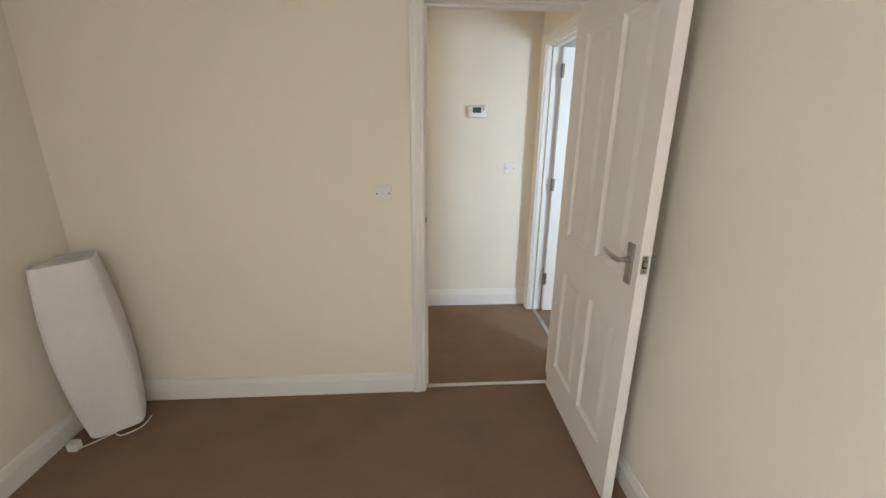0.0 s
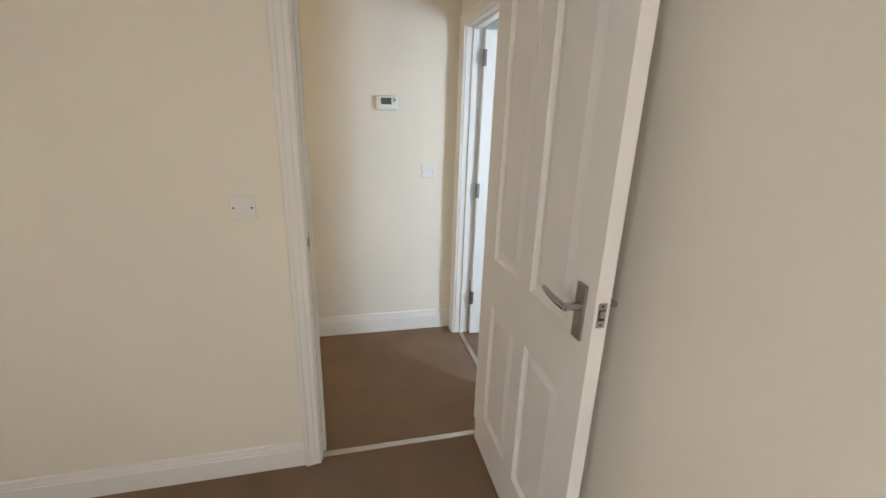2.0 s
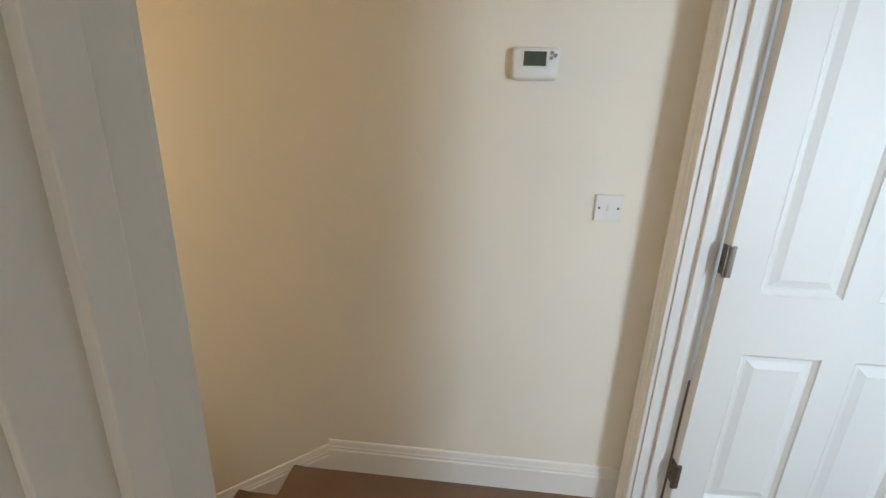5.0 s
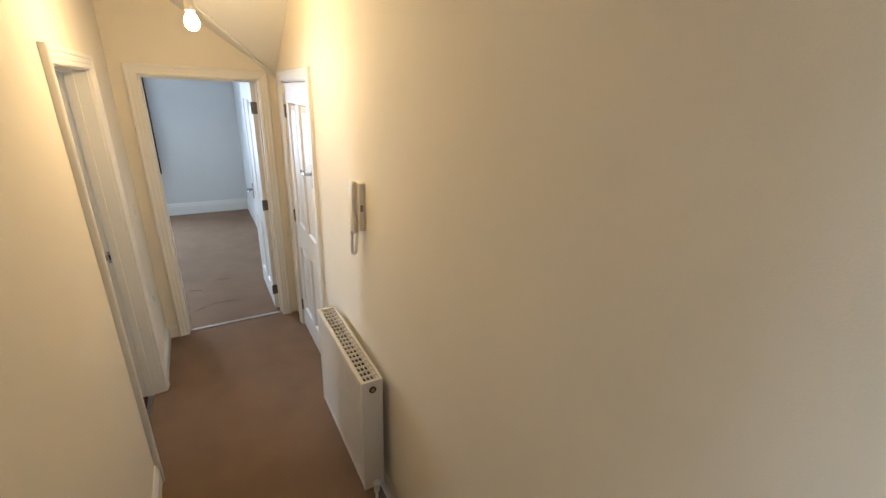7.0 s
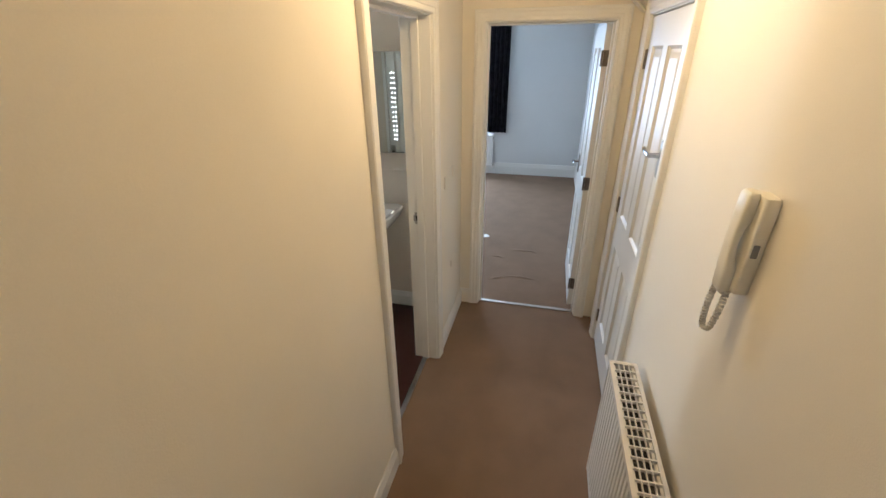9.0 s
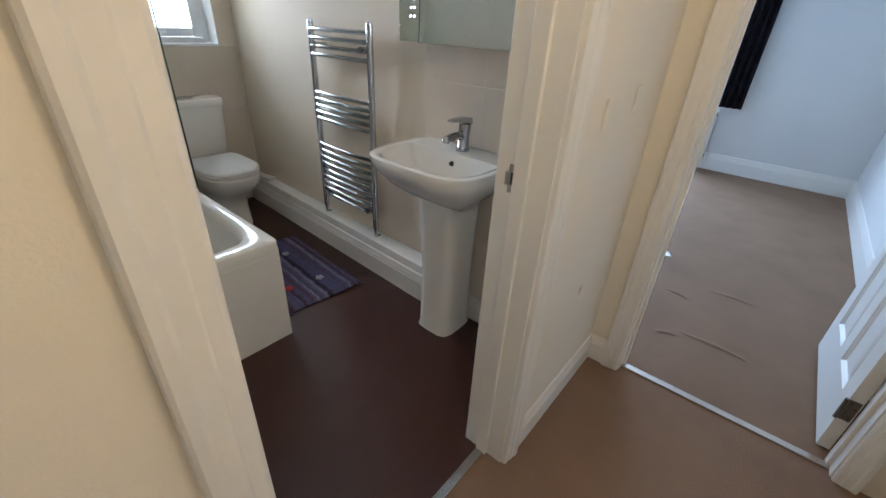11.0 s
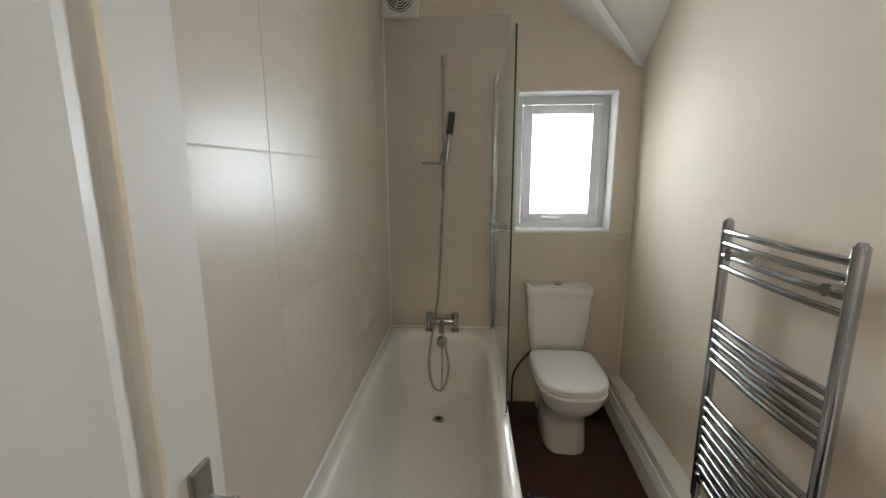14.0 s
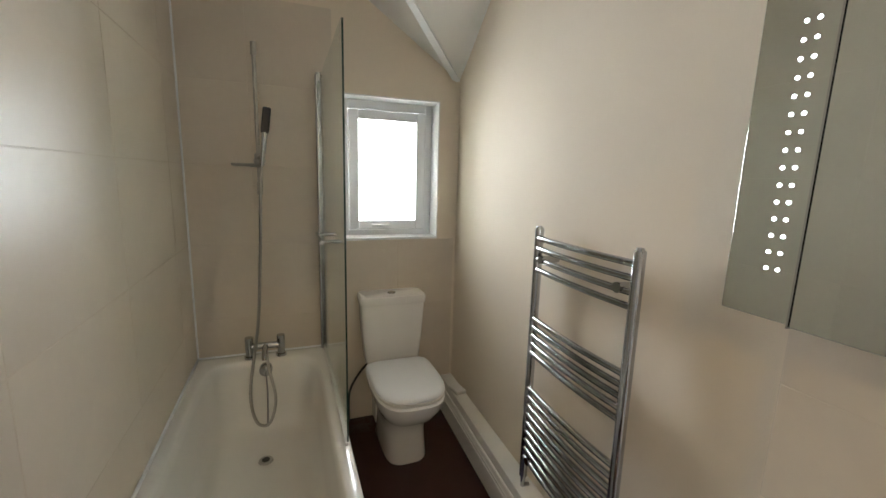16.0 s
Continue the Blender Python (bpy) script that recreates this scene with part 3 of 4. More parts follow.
# ---- bedroom ----
# tall paper lamp shade in the corner
root = thing("lamp_shade", (-1.455, 2.065, 0), "tall white paper lamp shade standing in the bedroom corner", "lamp shade", rz=30)
root.matrix_basis = pose(-1.435, 2.045, 0.012, -3, -3.5, 30)
bm = bmesh.new()
rings = []
for i in range(15):
    t = i / 14
    r = 0.115 + 0.03 * math.sin(math.pi * t) ** 0.9
    rings.append(oval(0, 0, 0.012 + 0.875 * t, r, r, 5.5, 44))
inner = [[(x * 0.985, y * 0.985, z) for x, y, z in r] for r in rings[::-1]]
loft(bm, rings + inner, False, False)
finish("shade", bm, M_PAPER, root, smooth=True)
bm = bmesh.new()
loft(bm, [oval(0, 0, z, 0.112, 0.112, 5.5, 44) for z in (0.868, 0.874)])
finish("top", bm, M_PAPER, root, smooth=True)
bm = bmesh.new()
for k in range(4):
    a = math.pi / 4 + k * math.pi / 2
    run = []
    for i in range(15):
        t = i / 14
        r = (0.115 + 0.03 * math.sin(math.pi * t) ** 0.9) * 1.245
        run.append((r * math.cos(a), r * math.sin(a), 0.012 + 0.875 * t))
    tube(bm, run, 0.0022, 6)
finish("seam", bm, M_PAPER, root, smooth=True)
tubes("hoop", M_PLASTIC, [([(p[0] * 0.98, p[1] * 0.98, 0.006) for p in oval(0, 0, 0, 0.11, 0.11, 5.5, 30)], 0.004)], root, 6)
root = thing("power_cable", (-1.5, 1.86, 0), "white power cable with plug on the carpet", "cable")
tubes("cord", M_PLASTIC, [(smooth_path([(0.0, 0.0, 0.006), (0.05, 0.05, 0.005), (0.1, 0.12, 0.006), (0.06, 0.2, 0.005)], 6), 0.0035),
                          (smooth_path([(0.09, 0.10, 0.004), (0.14, 0.08, 0.004), (0.2, 0.14, 0.004), (0.2, 0.22, 0.004)], 6), 0.0035)], root, 8)
boxes("plug", M_PLASTIC, [(-0.045, 0.0, -0.022, 0.022, 0.0, 0.045)], root, 0.008)


def switch(at, rz, label, rockers=1):
    root = thing("light_switch", at, label, "light switch", rz=rz)
    boxes("plate", M_PLASTIC, [(-0.043, 0.043, -0.009, 0.001, -0.043, 0.043)], root, 0.003)
    for k in range(rockers):
        boxes("rocker", M_PLASTIC, [(-0.006 + k * 0.02, 0.006 + k * 0.02, -0.0125, -0.008, -0.011, 0.011)], root, 0.002)
    for sx in (-0.03, 0.03):
        tubes("screw", M_DARK, [([(sx, -0.0088, 0), (sx, -0.0098, 0)], 0.0038)], root, 10)
    return root


switch((-0.038, YA, 1.169), 0, "white square light switch on the magnolia wall")
switch((0.868, YN, 1.17), 0, "white square light switch on the landing wall")

# ---- landing and hall ----
root = thing("thermostat", (0.592, YN, 1.592), "white room thermostat with a dark green display", "thermostat")
bm = bmesh.new()
loft(bm, [[(x, -d, z) for x, z, _ in oval(0, 0, 0, w, h, 9, 48)] for d, w, h in ((-0.001, 0.069, 0.046), (0.016, 0.069, 0.046), (0.026, 0.066, 0.043), (0.03, 0.060, 0.038))])
finish("case", bm, M_PLASTIC, root, smooth=True)
boxes("bezel", M_PLASTIC, [(-0.042, 0.038, -0.0325, -0.029, -0.014, 0.037)], root, 0.002)
boxes("display", M_LCD, [(-0.035, 0.030, -0.034, -0.032, -0.008, 0.031)], root)
tubes("button", M_GREY, [([(bx, -0.029, bz), (bx, -0.0335, bz)], br) for bx, bz, br in ((0.045, 0.028, 0.005), (0.044, 0.014, 0.005), (0.055, 0.021, 0.006))], root, 14)

root = thing("door_entry_phone", (-1.325, YN, 0.85), "cream door-entry handset with curly cord on the hall wall", "intercom")
bm = bmesh.new()
loft(bm, [oval(0.010, -0.013, z, w, d, 7, 32) for z, w, d in ((0.0, 0.026, 0.0135), (0.006, 0.030, 0.0145), (0.12, 0.033, 0.0145), (0.208, 0.035, 0.0145), (0.215, 0.031, 0.013))])
finish("base", bm, M_CREAM, root, smooth=True)
bm = bmesh.new()
loft(bm, [oval(-0.006, yy, z, w, d, 4.5, 28) for z, yy, w, d in ((-0.016, -0.034, 0.017, 0.007), (-0.008, -0.036, 0.023, 0.012), (0.05, -0.037, 0.025, 0.013), (0.072, -0.041, 0.021, 0.009), (0.105, -0.043, 0.020, 0.008), (0.14, -0.041, 0.021, 0.009), (0.16, -0.037, 0.024, 0.013), (0.21, -0.035, 0.025, 0.012), (0.218, -0.033, 0.019, 0.008))])
finish("handset", bm, M_CREAM, root, smooth=True)
boxes("button", M_GREY, [(0.034, 0.0445, -0.022, -0.010, 0.09, 0.12)], root, 0.002)
run = []
path = smooth_path([(0.015, -0.03, -0.005), (0.018, -0.035, -0.06), (0.01, -0.04, -0.11), (-0.012, -0.045, -0.115), (-0.02, -0.045, -0.07), (-0.012, -0.045, -0.012)], 40)
for i, p in enumerate(path):
    a = i * 1.15
    run.append(p + Vector((math.cos(a), math.sin(a), 0)) * 0.0055)
tubes("cord", M_CORD, [(run, 0.0028)], root, 6)


def radiator(at, rz, length, height, depth, label):
    """Convector radiator: ribbed fronts, side covers, slotted top grille, valves. Local x along the wall, back towards +y."""
    root = thing("radiator", at, label, "radiator", rz=rz)
    bm = bmesh.new()
    n = int(length / 0.0333)
    pts = []
    for i in range(n):
        x0 = 0.012 + (length - 0.024) * i / n
        w = (length - 0.024) / n
        pts += [(x0, 0.006), (x0 + w * 0.12, 0.0), (x0 + w * 0.62, 0.0), (x0 + w * 0.74, 0.006)]
    pts.append((length - 0.012, 0.006))
    for z0, z1 in ((0.03, height - 0.03),):
        low = [bm.verts.new((x, y, z0)) for x, y in pts]
        up = [bm.verts.new((x, y, z1)) for x, y in pts]
        for i in range(len(pts) - 1):
            bm.faces.new((low[i], low[i + 1], up[i + 1], up[i]))
    box(bm, 0.0, length, 0.0065, 0.02, 0.0, height - 0.012)
    box(bm, 0.012, length - 0.012, depth - 0.02, depth - 0.006, 0.0, height - 0.012)
    box(bm, 0.0, length, 0.0, 0.0066, height - 0.03, height - 0.012)
    box(bm, 0.0, length, 0.0, 0.0066, 0.0, 0.03)
    finish("body", bm, M_PLASTIC, root)
    boxes("side_cover", M_PLASTIC, [(-0.004, 0.006, -0.003, depth, -0.0, height)], root, 0.002)
    boxes("side_cover", M_PLASTIC, [(length - 0.006, length + 0.004, -0.003, depth, 0.0, height)], root, 0.002)
    parts = [(0.006, length - 0.006, -0.003, 0.012, height - 0.014, height), (0.006, length - 0.006, depth - 0.012, depth, height - 0.014, height),
             ]
    parts += [(0.006, length - 0.006, depth * k - 0.0015, depth * k + 0.0015, height - 0.012, height - 0.003) for k in (0.32, 0.5, 0.68)]
    k = int(length / 0.038)
    for i in range(k + 1):
        x = 0.006 + (length - 0.018) * i / k
        parts.append((x, x + 0.0045, 0.012, depth - 0.012, height - 0.012, height - 0.0015))
    boxes("grille", M_PLASTIC, parts, root)
    # solid dark filler that stands in for the shade below the grille
    boxes("cavity_shade", M_DARK, [(0.012, length - 0.012, 0.021, depth - 0.021, 0.05, height - 0.03)], root)
    bm = bmesh.new()
    tube(bm, [(length + 0.003, depth * 0.5, height - 0.045), (length + 0.007, depth * 0.5, height - 0.045)], 0.017, 16)
    finish("plug", bm, M_BLACK, root, smooth=True)
    bm = bmesh.new()
    tube(bm, [(length + 0.006, depth * 0.5, height - 0.045), (length + 0.009, depth * 0.5, height - 0.045)], 0.009, 12)
    finish("bleed_valve", bm, M_CHROME, root, smooth=True)
    for x in (-0.03, length + 0.03):
        tubes("valve", M_PLASTIC, [([(x, depth * 0.5, 0.0), (x, depth * 0.5, 0.055)], [0.014, 0.017])], root, 12)
        tubes("pipe", M_PLASTIC, [([(x, depth * 0.5, -0.12), (x, depth * 0.5, 0.02)], 0.0075)], root, 10)
        tubes("union", M_CHROME, [([(x, depth * 0.5, 0.02), (0.0 if x < 0 else length, depth * 0.5, 0.02)], 0.009)], root, 10)
    for x in (0.12, length - 0.12):
        boxes("bracket", M_PLASTIC, [(x - 0.02, x + 0.02, depth - 0.008, depth + 0.032, 0.08, height - 0.08)], root)
    return root


radiator((-1.768, 3.272, LZ + 0.12), 0, 0.735, 0.635, 0.098, "white ribbed convector radiator on the hall wall")

root = thing("pendant_lamp", (-1.80, 2.86, 1.67), "lit bare bulb on a white pendant cord", "lamp")
bm = bmesh.new()
loft(bm, [oval(0, 0, z, r, r, 2, 20) for z, r in ((-0.03, 0.006), (-0.026, 0.016), (-0.012, 0.027), (0.004, 0.030), (0.02, 0.025), (0.036, 0.016), (0.05, 0.013))])
finish("bulb", bm, M_BULB, root, smooth=True).visible_shadow = False
bm = bmesh.new()
tube(bm, [(0, 0, 0.045), (0, 0, 0.075), (0, 0, 0.10)], [0.019, 0.019, 0.012], 16)
tube(bm, [(0, 0, 0.10), (0, 0, 0.54)], 0.003, 8)
tube(bm, [(0, 0, 0.515), (0, 0, 0.545)], [0.03, 0.045], 20)
finish("cord_and_holder", bm, M_PLASTIC, root, smooth=True)

# bumps of old fixings and plates on the hall wall between the doors
for _x, _z, _h in ((-2.70, 0.62, 0.075), (-2.92, 0.64, 0.075), (-2.86, 0.0, 0.05)):
    _r = thing("wall_plate", (_x, YH, _z), "small cream blanking plate on the hall wall", "wall plate", "plates by the bathroom door")
    boxes("plate", M_WALL, [(-0.012, 0.012, -0.001, 0.009, -_h / 2, _h / 2)], _r, 0.004)

# ---- living room ----
bm = bmesh.new()
pts = []
for i in range(33):
    pts.append((LIV_W + 0.12 + 0.03 * math.sin(i * 1.25), 1.9 + 0.40 * i / 32))
back = [(x - 0.008, y) for x, y in pts[::-1]]
prism(bm, pts + back, 0.17, 1.72)
tagged(finish("curtain", bm, M_CURTAIN), "black patterned curtain hanging at the living room window", "curtain")
radiator((LIV_W + 0.13, 0.75, LZ + 0.14), 90, 1.35, 0.5, 0.098, "white radiator under the living room window")
root = thing("window_2", (LIV_W - 0.12, 0.65, 0.1), "white framed living room window", "window", kind="structure")
boxes("frame", M_PVC, [(0, 0.06, 0, 0.06, 0, 1.35), (0, 0.06, 1.34, 1.4, 0, 1.35), (0, 0.06, 0.67, 0.73, 0, 1.35), (0, 0.06, 0.06, 1.34, 0, 0.06), (0, 0.06, 0.06, 1.34, 1.29, 1.35)], root, 0.004)
root = thing("window_3", (-1.672, -2.0, 0.6), "white framed bedroom window", "window", kind="structure")
boxes("frame", M_PVC, [(0, 0.05, 0, 0.06, 0, 1.2), (0, 0.05, 1.14, 1.2, 0, 1.2), (0, 0.05, 0.57, 0.63, 0.06, 1.14), (0, 0.05, 0.06, 1.14, 0, 0.06), (0, 0.05, 0.06, 1.14, 1.14, 1.2)], root, 0.004)
root = thing("window_4", (0.0, -2.44, 0.9), "white framed window in the bedroom end wall", "window", kind="structure")
boxes("frame", M_PVC, [(0, 0.05, 0, 0.05, 0, 1.0), (0.95, 1.0, 0, 0.05, 0, 1.0), (0.05, 0.95, 0, 0.05, 0, 0.05), (0.05, 0.95, 0, 0.05, 0.95, 1.0)], root, 0.004)
# small flat white rectangle laid on the carpet
_r = tagged(boxes("white_sheet", M_PLASTIC, [(-0.035, 0.035, -0.05, 0.05, 0.0, 0.003)], m=pose(-4.52, 2.37, LZ - 0.003, 0, 0, 30)), "small flat white sheet on the carpet", "paper")
for _x, _y, _l, _rz in ((-4.235, 2.83, 0.30, 3), (-3.68, 2.83, 0.36, -2), (-3.62, 2.62, 0.12, 25), (-4.05, 2.58, 0.16, -12)):
    bm = bmesh.new()
    loft(bm, [[(dx + 0.002 * math.sin(j * 0.9), -_l / 2 + _l * j / 10, dz * math.sin(math.pi * j / 10)) for dx, dz in ((-0.03, 0.0), (-0.009, 0.006), (0.0, 0.010), (0.006, 0.008), (0.014, 0.0))] for j in range(11)], False, False)
    structure(finish("carpet_ruck", bm, M_CARPET, smooth=True, m=pose(_x, _y, LZ - 0.004, 0, 0, _rz)), "raised ruck in the brown carpet")

# ---- bathroom ----
# window
root = thing("window_1", (WA0, -0.60, WB0), "white casement window with frosted glass", "window", kind="structure")
ww, wh = WA1 - WA0, WB1 - WB0
boxes("frame", M_PVC, [(0, 0.045, 0, 0.06, 0, wh), (ww - 0.045, ww, 0, 0.06, 0, wh), (0.045, ww - 0.045, 0, 0.06, 0, 0.045), (0.045, ww - 0.045, 0, 0.06, wh - 0.055, wh)], root, 0.004)
f = 0.047
boxes("sash", M_PVC, [(f, f + 0.058, 0.012, 0.074, f, wh - 0.058), (ww - f - 0.058, ww - f, 0.012, 0.074, f, wh - 0.058), (f + 0.058, ww - f - 0.058, 0.012, 0.074, f, f + 0.055), (f + 0.058, ww - f - 0.058, 0.012, 0.074, wh - 0.058 - 0.055, wh - 0.058)], root, 0.006)
pane = boxes("pane", M_GLASS, [(f + 0.05, ww - f - 0.05, 0.03, 0.036, f + 0.05, wh - 0.11)], root)
pane.visible_shadow = False
bm = bmesh.new()
box(bm, ww / 2 - 0.02, ww / 2 + 0.02, 0.074, 0.084, f + 0.012, f + 0.032)
tube(bm, smooth_path([(ww / 2, 0.09, f + 0.024), (ww / 2 + 0.05, 0.098, f + 0.026), (ww / 2 + 0.105, 0.096, f + 0.03)], 4), 0.008, 8)
finish("handle", bm, M_PVC, root, smooth=True)
structure(boxes("trim_window_reveal", M_PVC, [(WA0 - 0.001, WA0 + 0.006, -0.54, BATH_S + 0.003, WB0, WB1), (WA1 - 0.006, WA1 + 0.001, -0.54, BATH_S + 0.003, WB0, WB1),
                                             (WA0, WA1, -0.54, BATH_S + 0.006, WB0 - 0.001, WB0 + 0.012), (WA0, WA1, -0.54, BATH_S + 0.003, WB1 - 0.006, WB1 + 0.001)]), "white plastic lining of the window reveal")

tagged(boxes("backdrop", M_SKYGLOW, [(-4.6, -2.0, -1.62, -1.6, -0.4, 2.6)]), "bright overcast daylight outside the bathroom window", kind="structure")

# bath
BX0, BX1, BY0, BY1, BZ = -2.355, BATH_E - 0.009, BATH_S + 0.009, 1.29, -0.018
cx, cy, ax, ay = (BX0 + BX1) / 2, (BY0 + BY1) / 2, (BX1 - BX0) / 2, (BY1 - BY0) / 2
root = thing("bathtub", (cx, cy, LZ), "white acrylic bathtub with square front panel", "bathtub")
h = BZ - LZ
bm = bmesh.new()
rg = []
for z, a, b, p, dy in ((h - 0.035, ax, ay, 40, 0), (h - 0.006, ax, ay, 40, 0), (h, ax - 0.006, ay - 0.006, 30, 0), (h + 0.001, ax - 0.03, ay - 0.03, 12, 0), (h - 0.002, ax - 0.048, ay - 0.07, 7, 0), (h - 0.012, ax - 0.056, ay - 0.082, 6.5, 0),
                       (h - 0.05, ax - 0.064, ay - 0.095, 6, -0.003), (h - 0.2, ax - 0.085, ay - 0.14, 5.5, -0.02), (h - 0.33, ax - 0.11, ay - 0.19, 5, -0.045), (h - 0.375, ax - 0.14, ay - 0.24, 4.5, -0.06), (h - 0.392, ax - 0.2, ay - 0.34, 4, -0.07)):
    rg.append(oval(0, dy, z, a, b, p, 96))
loft(bm, rg, False, True)
finish("tub", bm, M_ACRYLIC, root, smooth=True)
boxes("front_panel", M_ACRYLIC, [(-ax + 0.006, ax, ay - 0.02, ay - 0.006, 0.0, h - 0.03), (-ax + 0.03, ax - 0.02, ay - 0.0065, ay - 0.003, 0.03, h - 0.06)], root, 0.003)
boxes("side_panel", M_ACRYLIC, [(-ax + 0.006, -ax + 0.02, -ay, ay - 0.021, 0.0, h - 0.03)], root, 0.003)
bm = bmesh.new()
tube(bm, [(0.0, -0.46, h - 0.392), (0.0, -0.46, h - 0.386)], [0.034, 0.03], 24)
finish("waste", bm, M_NICKEL, root, smooth=True)
# dark disc on the waste, coloured as the shade down the drain
bm = bmesh.new()
tube(bm, [(0.0, -0.46, h - 0.387), (0.0, -0.46, h - 0.384)], 0.018, 20)
finish("waste_hole_shade", bm, M_DARK, root, smooth=True)

# bath mixer and shower
root = thing("bath_mixer_tap", (-2.03, -0.345, BZ), "chrome bath shower mixer on the tub rim", "tap")
bm = bmesh.new()
for s in (-1, 1):
    tube(bm, [(s * 0.078, 0, 0.0), (s * 0.078, 0, 0.012), (s * 0.078, 0, 0.013), (s * 0.078, 0, 0.05)], [0.027, 0.027, 0.019, 0.019], 18)
    tube(bm, [(s * 0.078, 0, 0.05), (s * 0.078, 0, 0.115)], [0.021, 0.021], 18)
tube(bm, [(-0.08, 0, 0.062), (0.08, 0, 0.062)], 0.018, 18)
tube(bm, smooth_path([(0, 0, 0.062), (0, 0.05, 0.058), (0, 0.105, 0.045), (0, 0.118, 0.03)], 5), 0.014, 14)
finish("body", bm, M_CHROME, root, smooth=True)
root = thing("shower_riser", (-2.04, BATH_S + 0.009, 0.86), "chrome shower riser rail with hand shower and hose", "shower")
bm = bmesh.new()
tube(bm, [(0, 0.05, 0.0), (0, 0.05, 0.70)], 0.0095, 14)
for z in (0.02, 0.68):
    tube(bm, [(0, 0.0, z), (0, 0.052, z)], 0.0125, 12)
    tube(bm, [(0, 0.05, z - 0.03), (0, 0.05, z + 0.03)], 0.0135, 12)
finish("rail", bm, M_NICKEL, root, smooth=True)
bm = bmesh.new()
tube(bm, [(0, 0.05, 0.13), (0, 0.05, 0.19)], 0.019, 14)
tube(bm, [(0, 0.05, 0.165), (-0.02, 0.095, 0.175)], 0.013, 12)
tube(bm, [(0.02, 0.05, 0.15), (-0.03, 0.06, 0.16)], 0.012, 12)
finish("bracket", bm, M_NICKEL, root, smooth=True)
bm = bmesh.new()
loft(bm, [oval(0.055, 0.10, 0.125 + dz, a, b, 4, 30) for dz, a, b in ((0.0, 0.052, 0.035), (0.004, 0.062, 0.042), (0.014, 0.064, 0.044), (0.012, 0.058, 0.039), (0.006, 0.054, 0.035))])
tube(bm, [(0.0, 0.06, 0.13), (0.03, 0.09, 0.13)], 0.008, 10)
finish("soap_dish", bm, M_NICKEL, root, smooth=True)
bm = bmesh.new()
tube(bm, [(-0.016, 0.098, 0.13), (-0.025, 0.10, 0.2), (-0.036, 0.10, 0.29)], [0.011, 0.013, 0.014], 14)
finish("handset_grip", bm, M_CHROME, root, smooth=True)
boxes("spray_head", M_BLACK, [(-0.019, 0.019, -0.013, 0.013, 0.0, 0.125)], root, 0.008, m=pose(-0.036, 0.10, 0.285, 0, -7, 0))
path = smooth_path([(-0.014, 0.097, 0.13), (-0.006, 0.10, 0.03), (0.01, 0.09, -0.3), (0.035, 0.08, -0.65), (0.06, 0.10, -0.83), (0.085, 0.17, -1.03), (0.06, 0.20, -1.17), (0.0, 0.21, -1.185), (-0.035, 0.20, -1.06), (-0.01, 0.16, -0.92), (0.01, 0.10, -0.815)], 14)
tubes("hose", M_NICKEL, [(path, [0.0072 + 0.0009 * (i % 2) for i in range(len(path))])], root, 8)
root = thing("bath_plug_chain", (-2.03, -0.28, -0.10), "thin chain hanging from the bath overflow", "chain")
tubes("chain", M_CHROME, [(smooth_path([(0, 0.0, 0.05), (-0.005, 0.03, -0.1), (0.0, 0.05, -0.26)], 6), 0.004)], root, 8)
bm = bmesh.new()
tube(bm, [(0, -0.07, 0.03), (0, 0.0, 0.03), (0, 0.006, 0.03)], [0.032, 0.032, 0.026], 20)
finish("overflow", bm, M_CHROME, root, smooth=True)

# shower screen
root = thing("shower_screen", (-2.338, BATH_S + 0.009, BZ), "clear glass folding shower screen with chrome posts", "shower screen")
bm = bmesh.new()
out = [(0.0, 0.02), (0.96, 0.02), (0.985, 0.05), (0.985, 1.43), (0.97, 1.44), (0.03, 1.44)]
lo = [bm.verts.new((-0.003, y, z)) for y, z in out]
hi = [bm.verts.new((0.003, y, z)) for y, z in out]
for i in range(len(out)):
    j = (i + 1) % len(out)
    bm.faces.new((lo[i], lo[j], hi[j], hi[i]))
bm.faces.new(lo[::-1])
bm.faces.new(hi)
finish("pane", bm, M_GLASS, root).visible_shadow = False
boxes("edge_seal", M_EDGE, [(-0.003, 0.003, 0.9852, 0.987, 0.04, 1.435)], root)
boxes("bottom_seal", M_PLASTIC, [(-0.006, 0.006, 0.0, 0.96, 0.004, 0.02)], root, 0.002)
tubes("post", M_CHROME, [([(0, 0.015, 0.0), (0, 0.015, 1.49)], 0.013), ([(0.012, 0.055, 0.01), (0.012, 0.055, 1.47)], 0.009)], root, 14)
tubes("handle", M_CHROME, [([(0.045, 0.34, 0.70), (0.045, 0.62, 0.70)], 0.008), ([(0, 0.37, 0.70), (0.047, 0.37, 0.70)], 0.007), ([(0, 0.59, 0.70), (0.047, 0.59, 0.70)], 0.007), ([(-0.03, 0.59, 0.70), (0, 0.59, 0.70)], 0.009), ([(-0.03, 0.37, 0.70), (0, 0.37, 0.70)], 0.009)], root, 12)

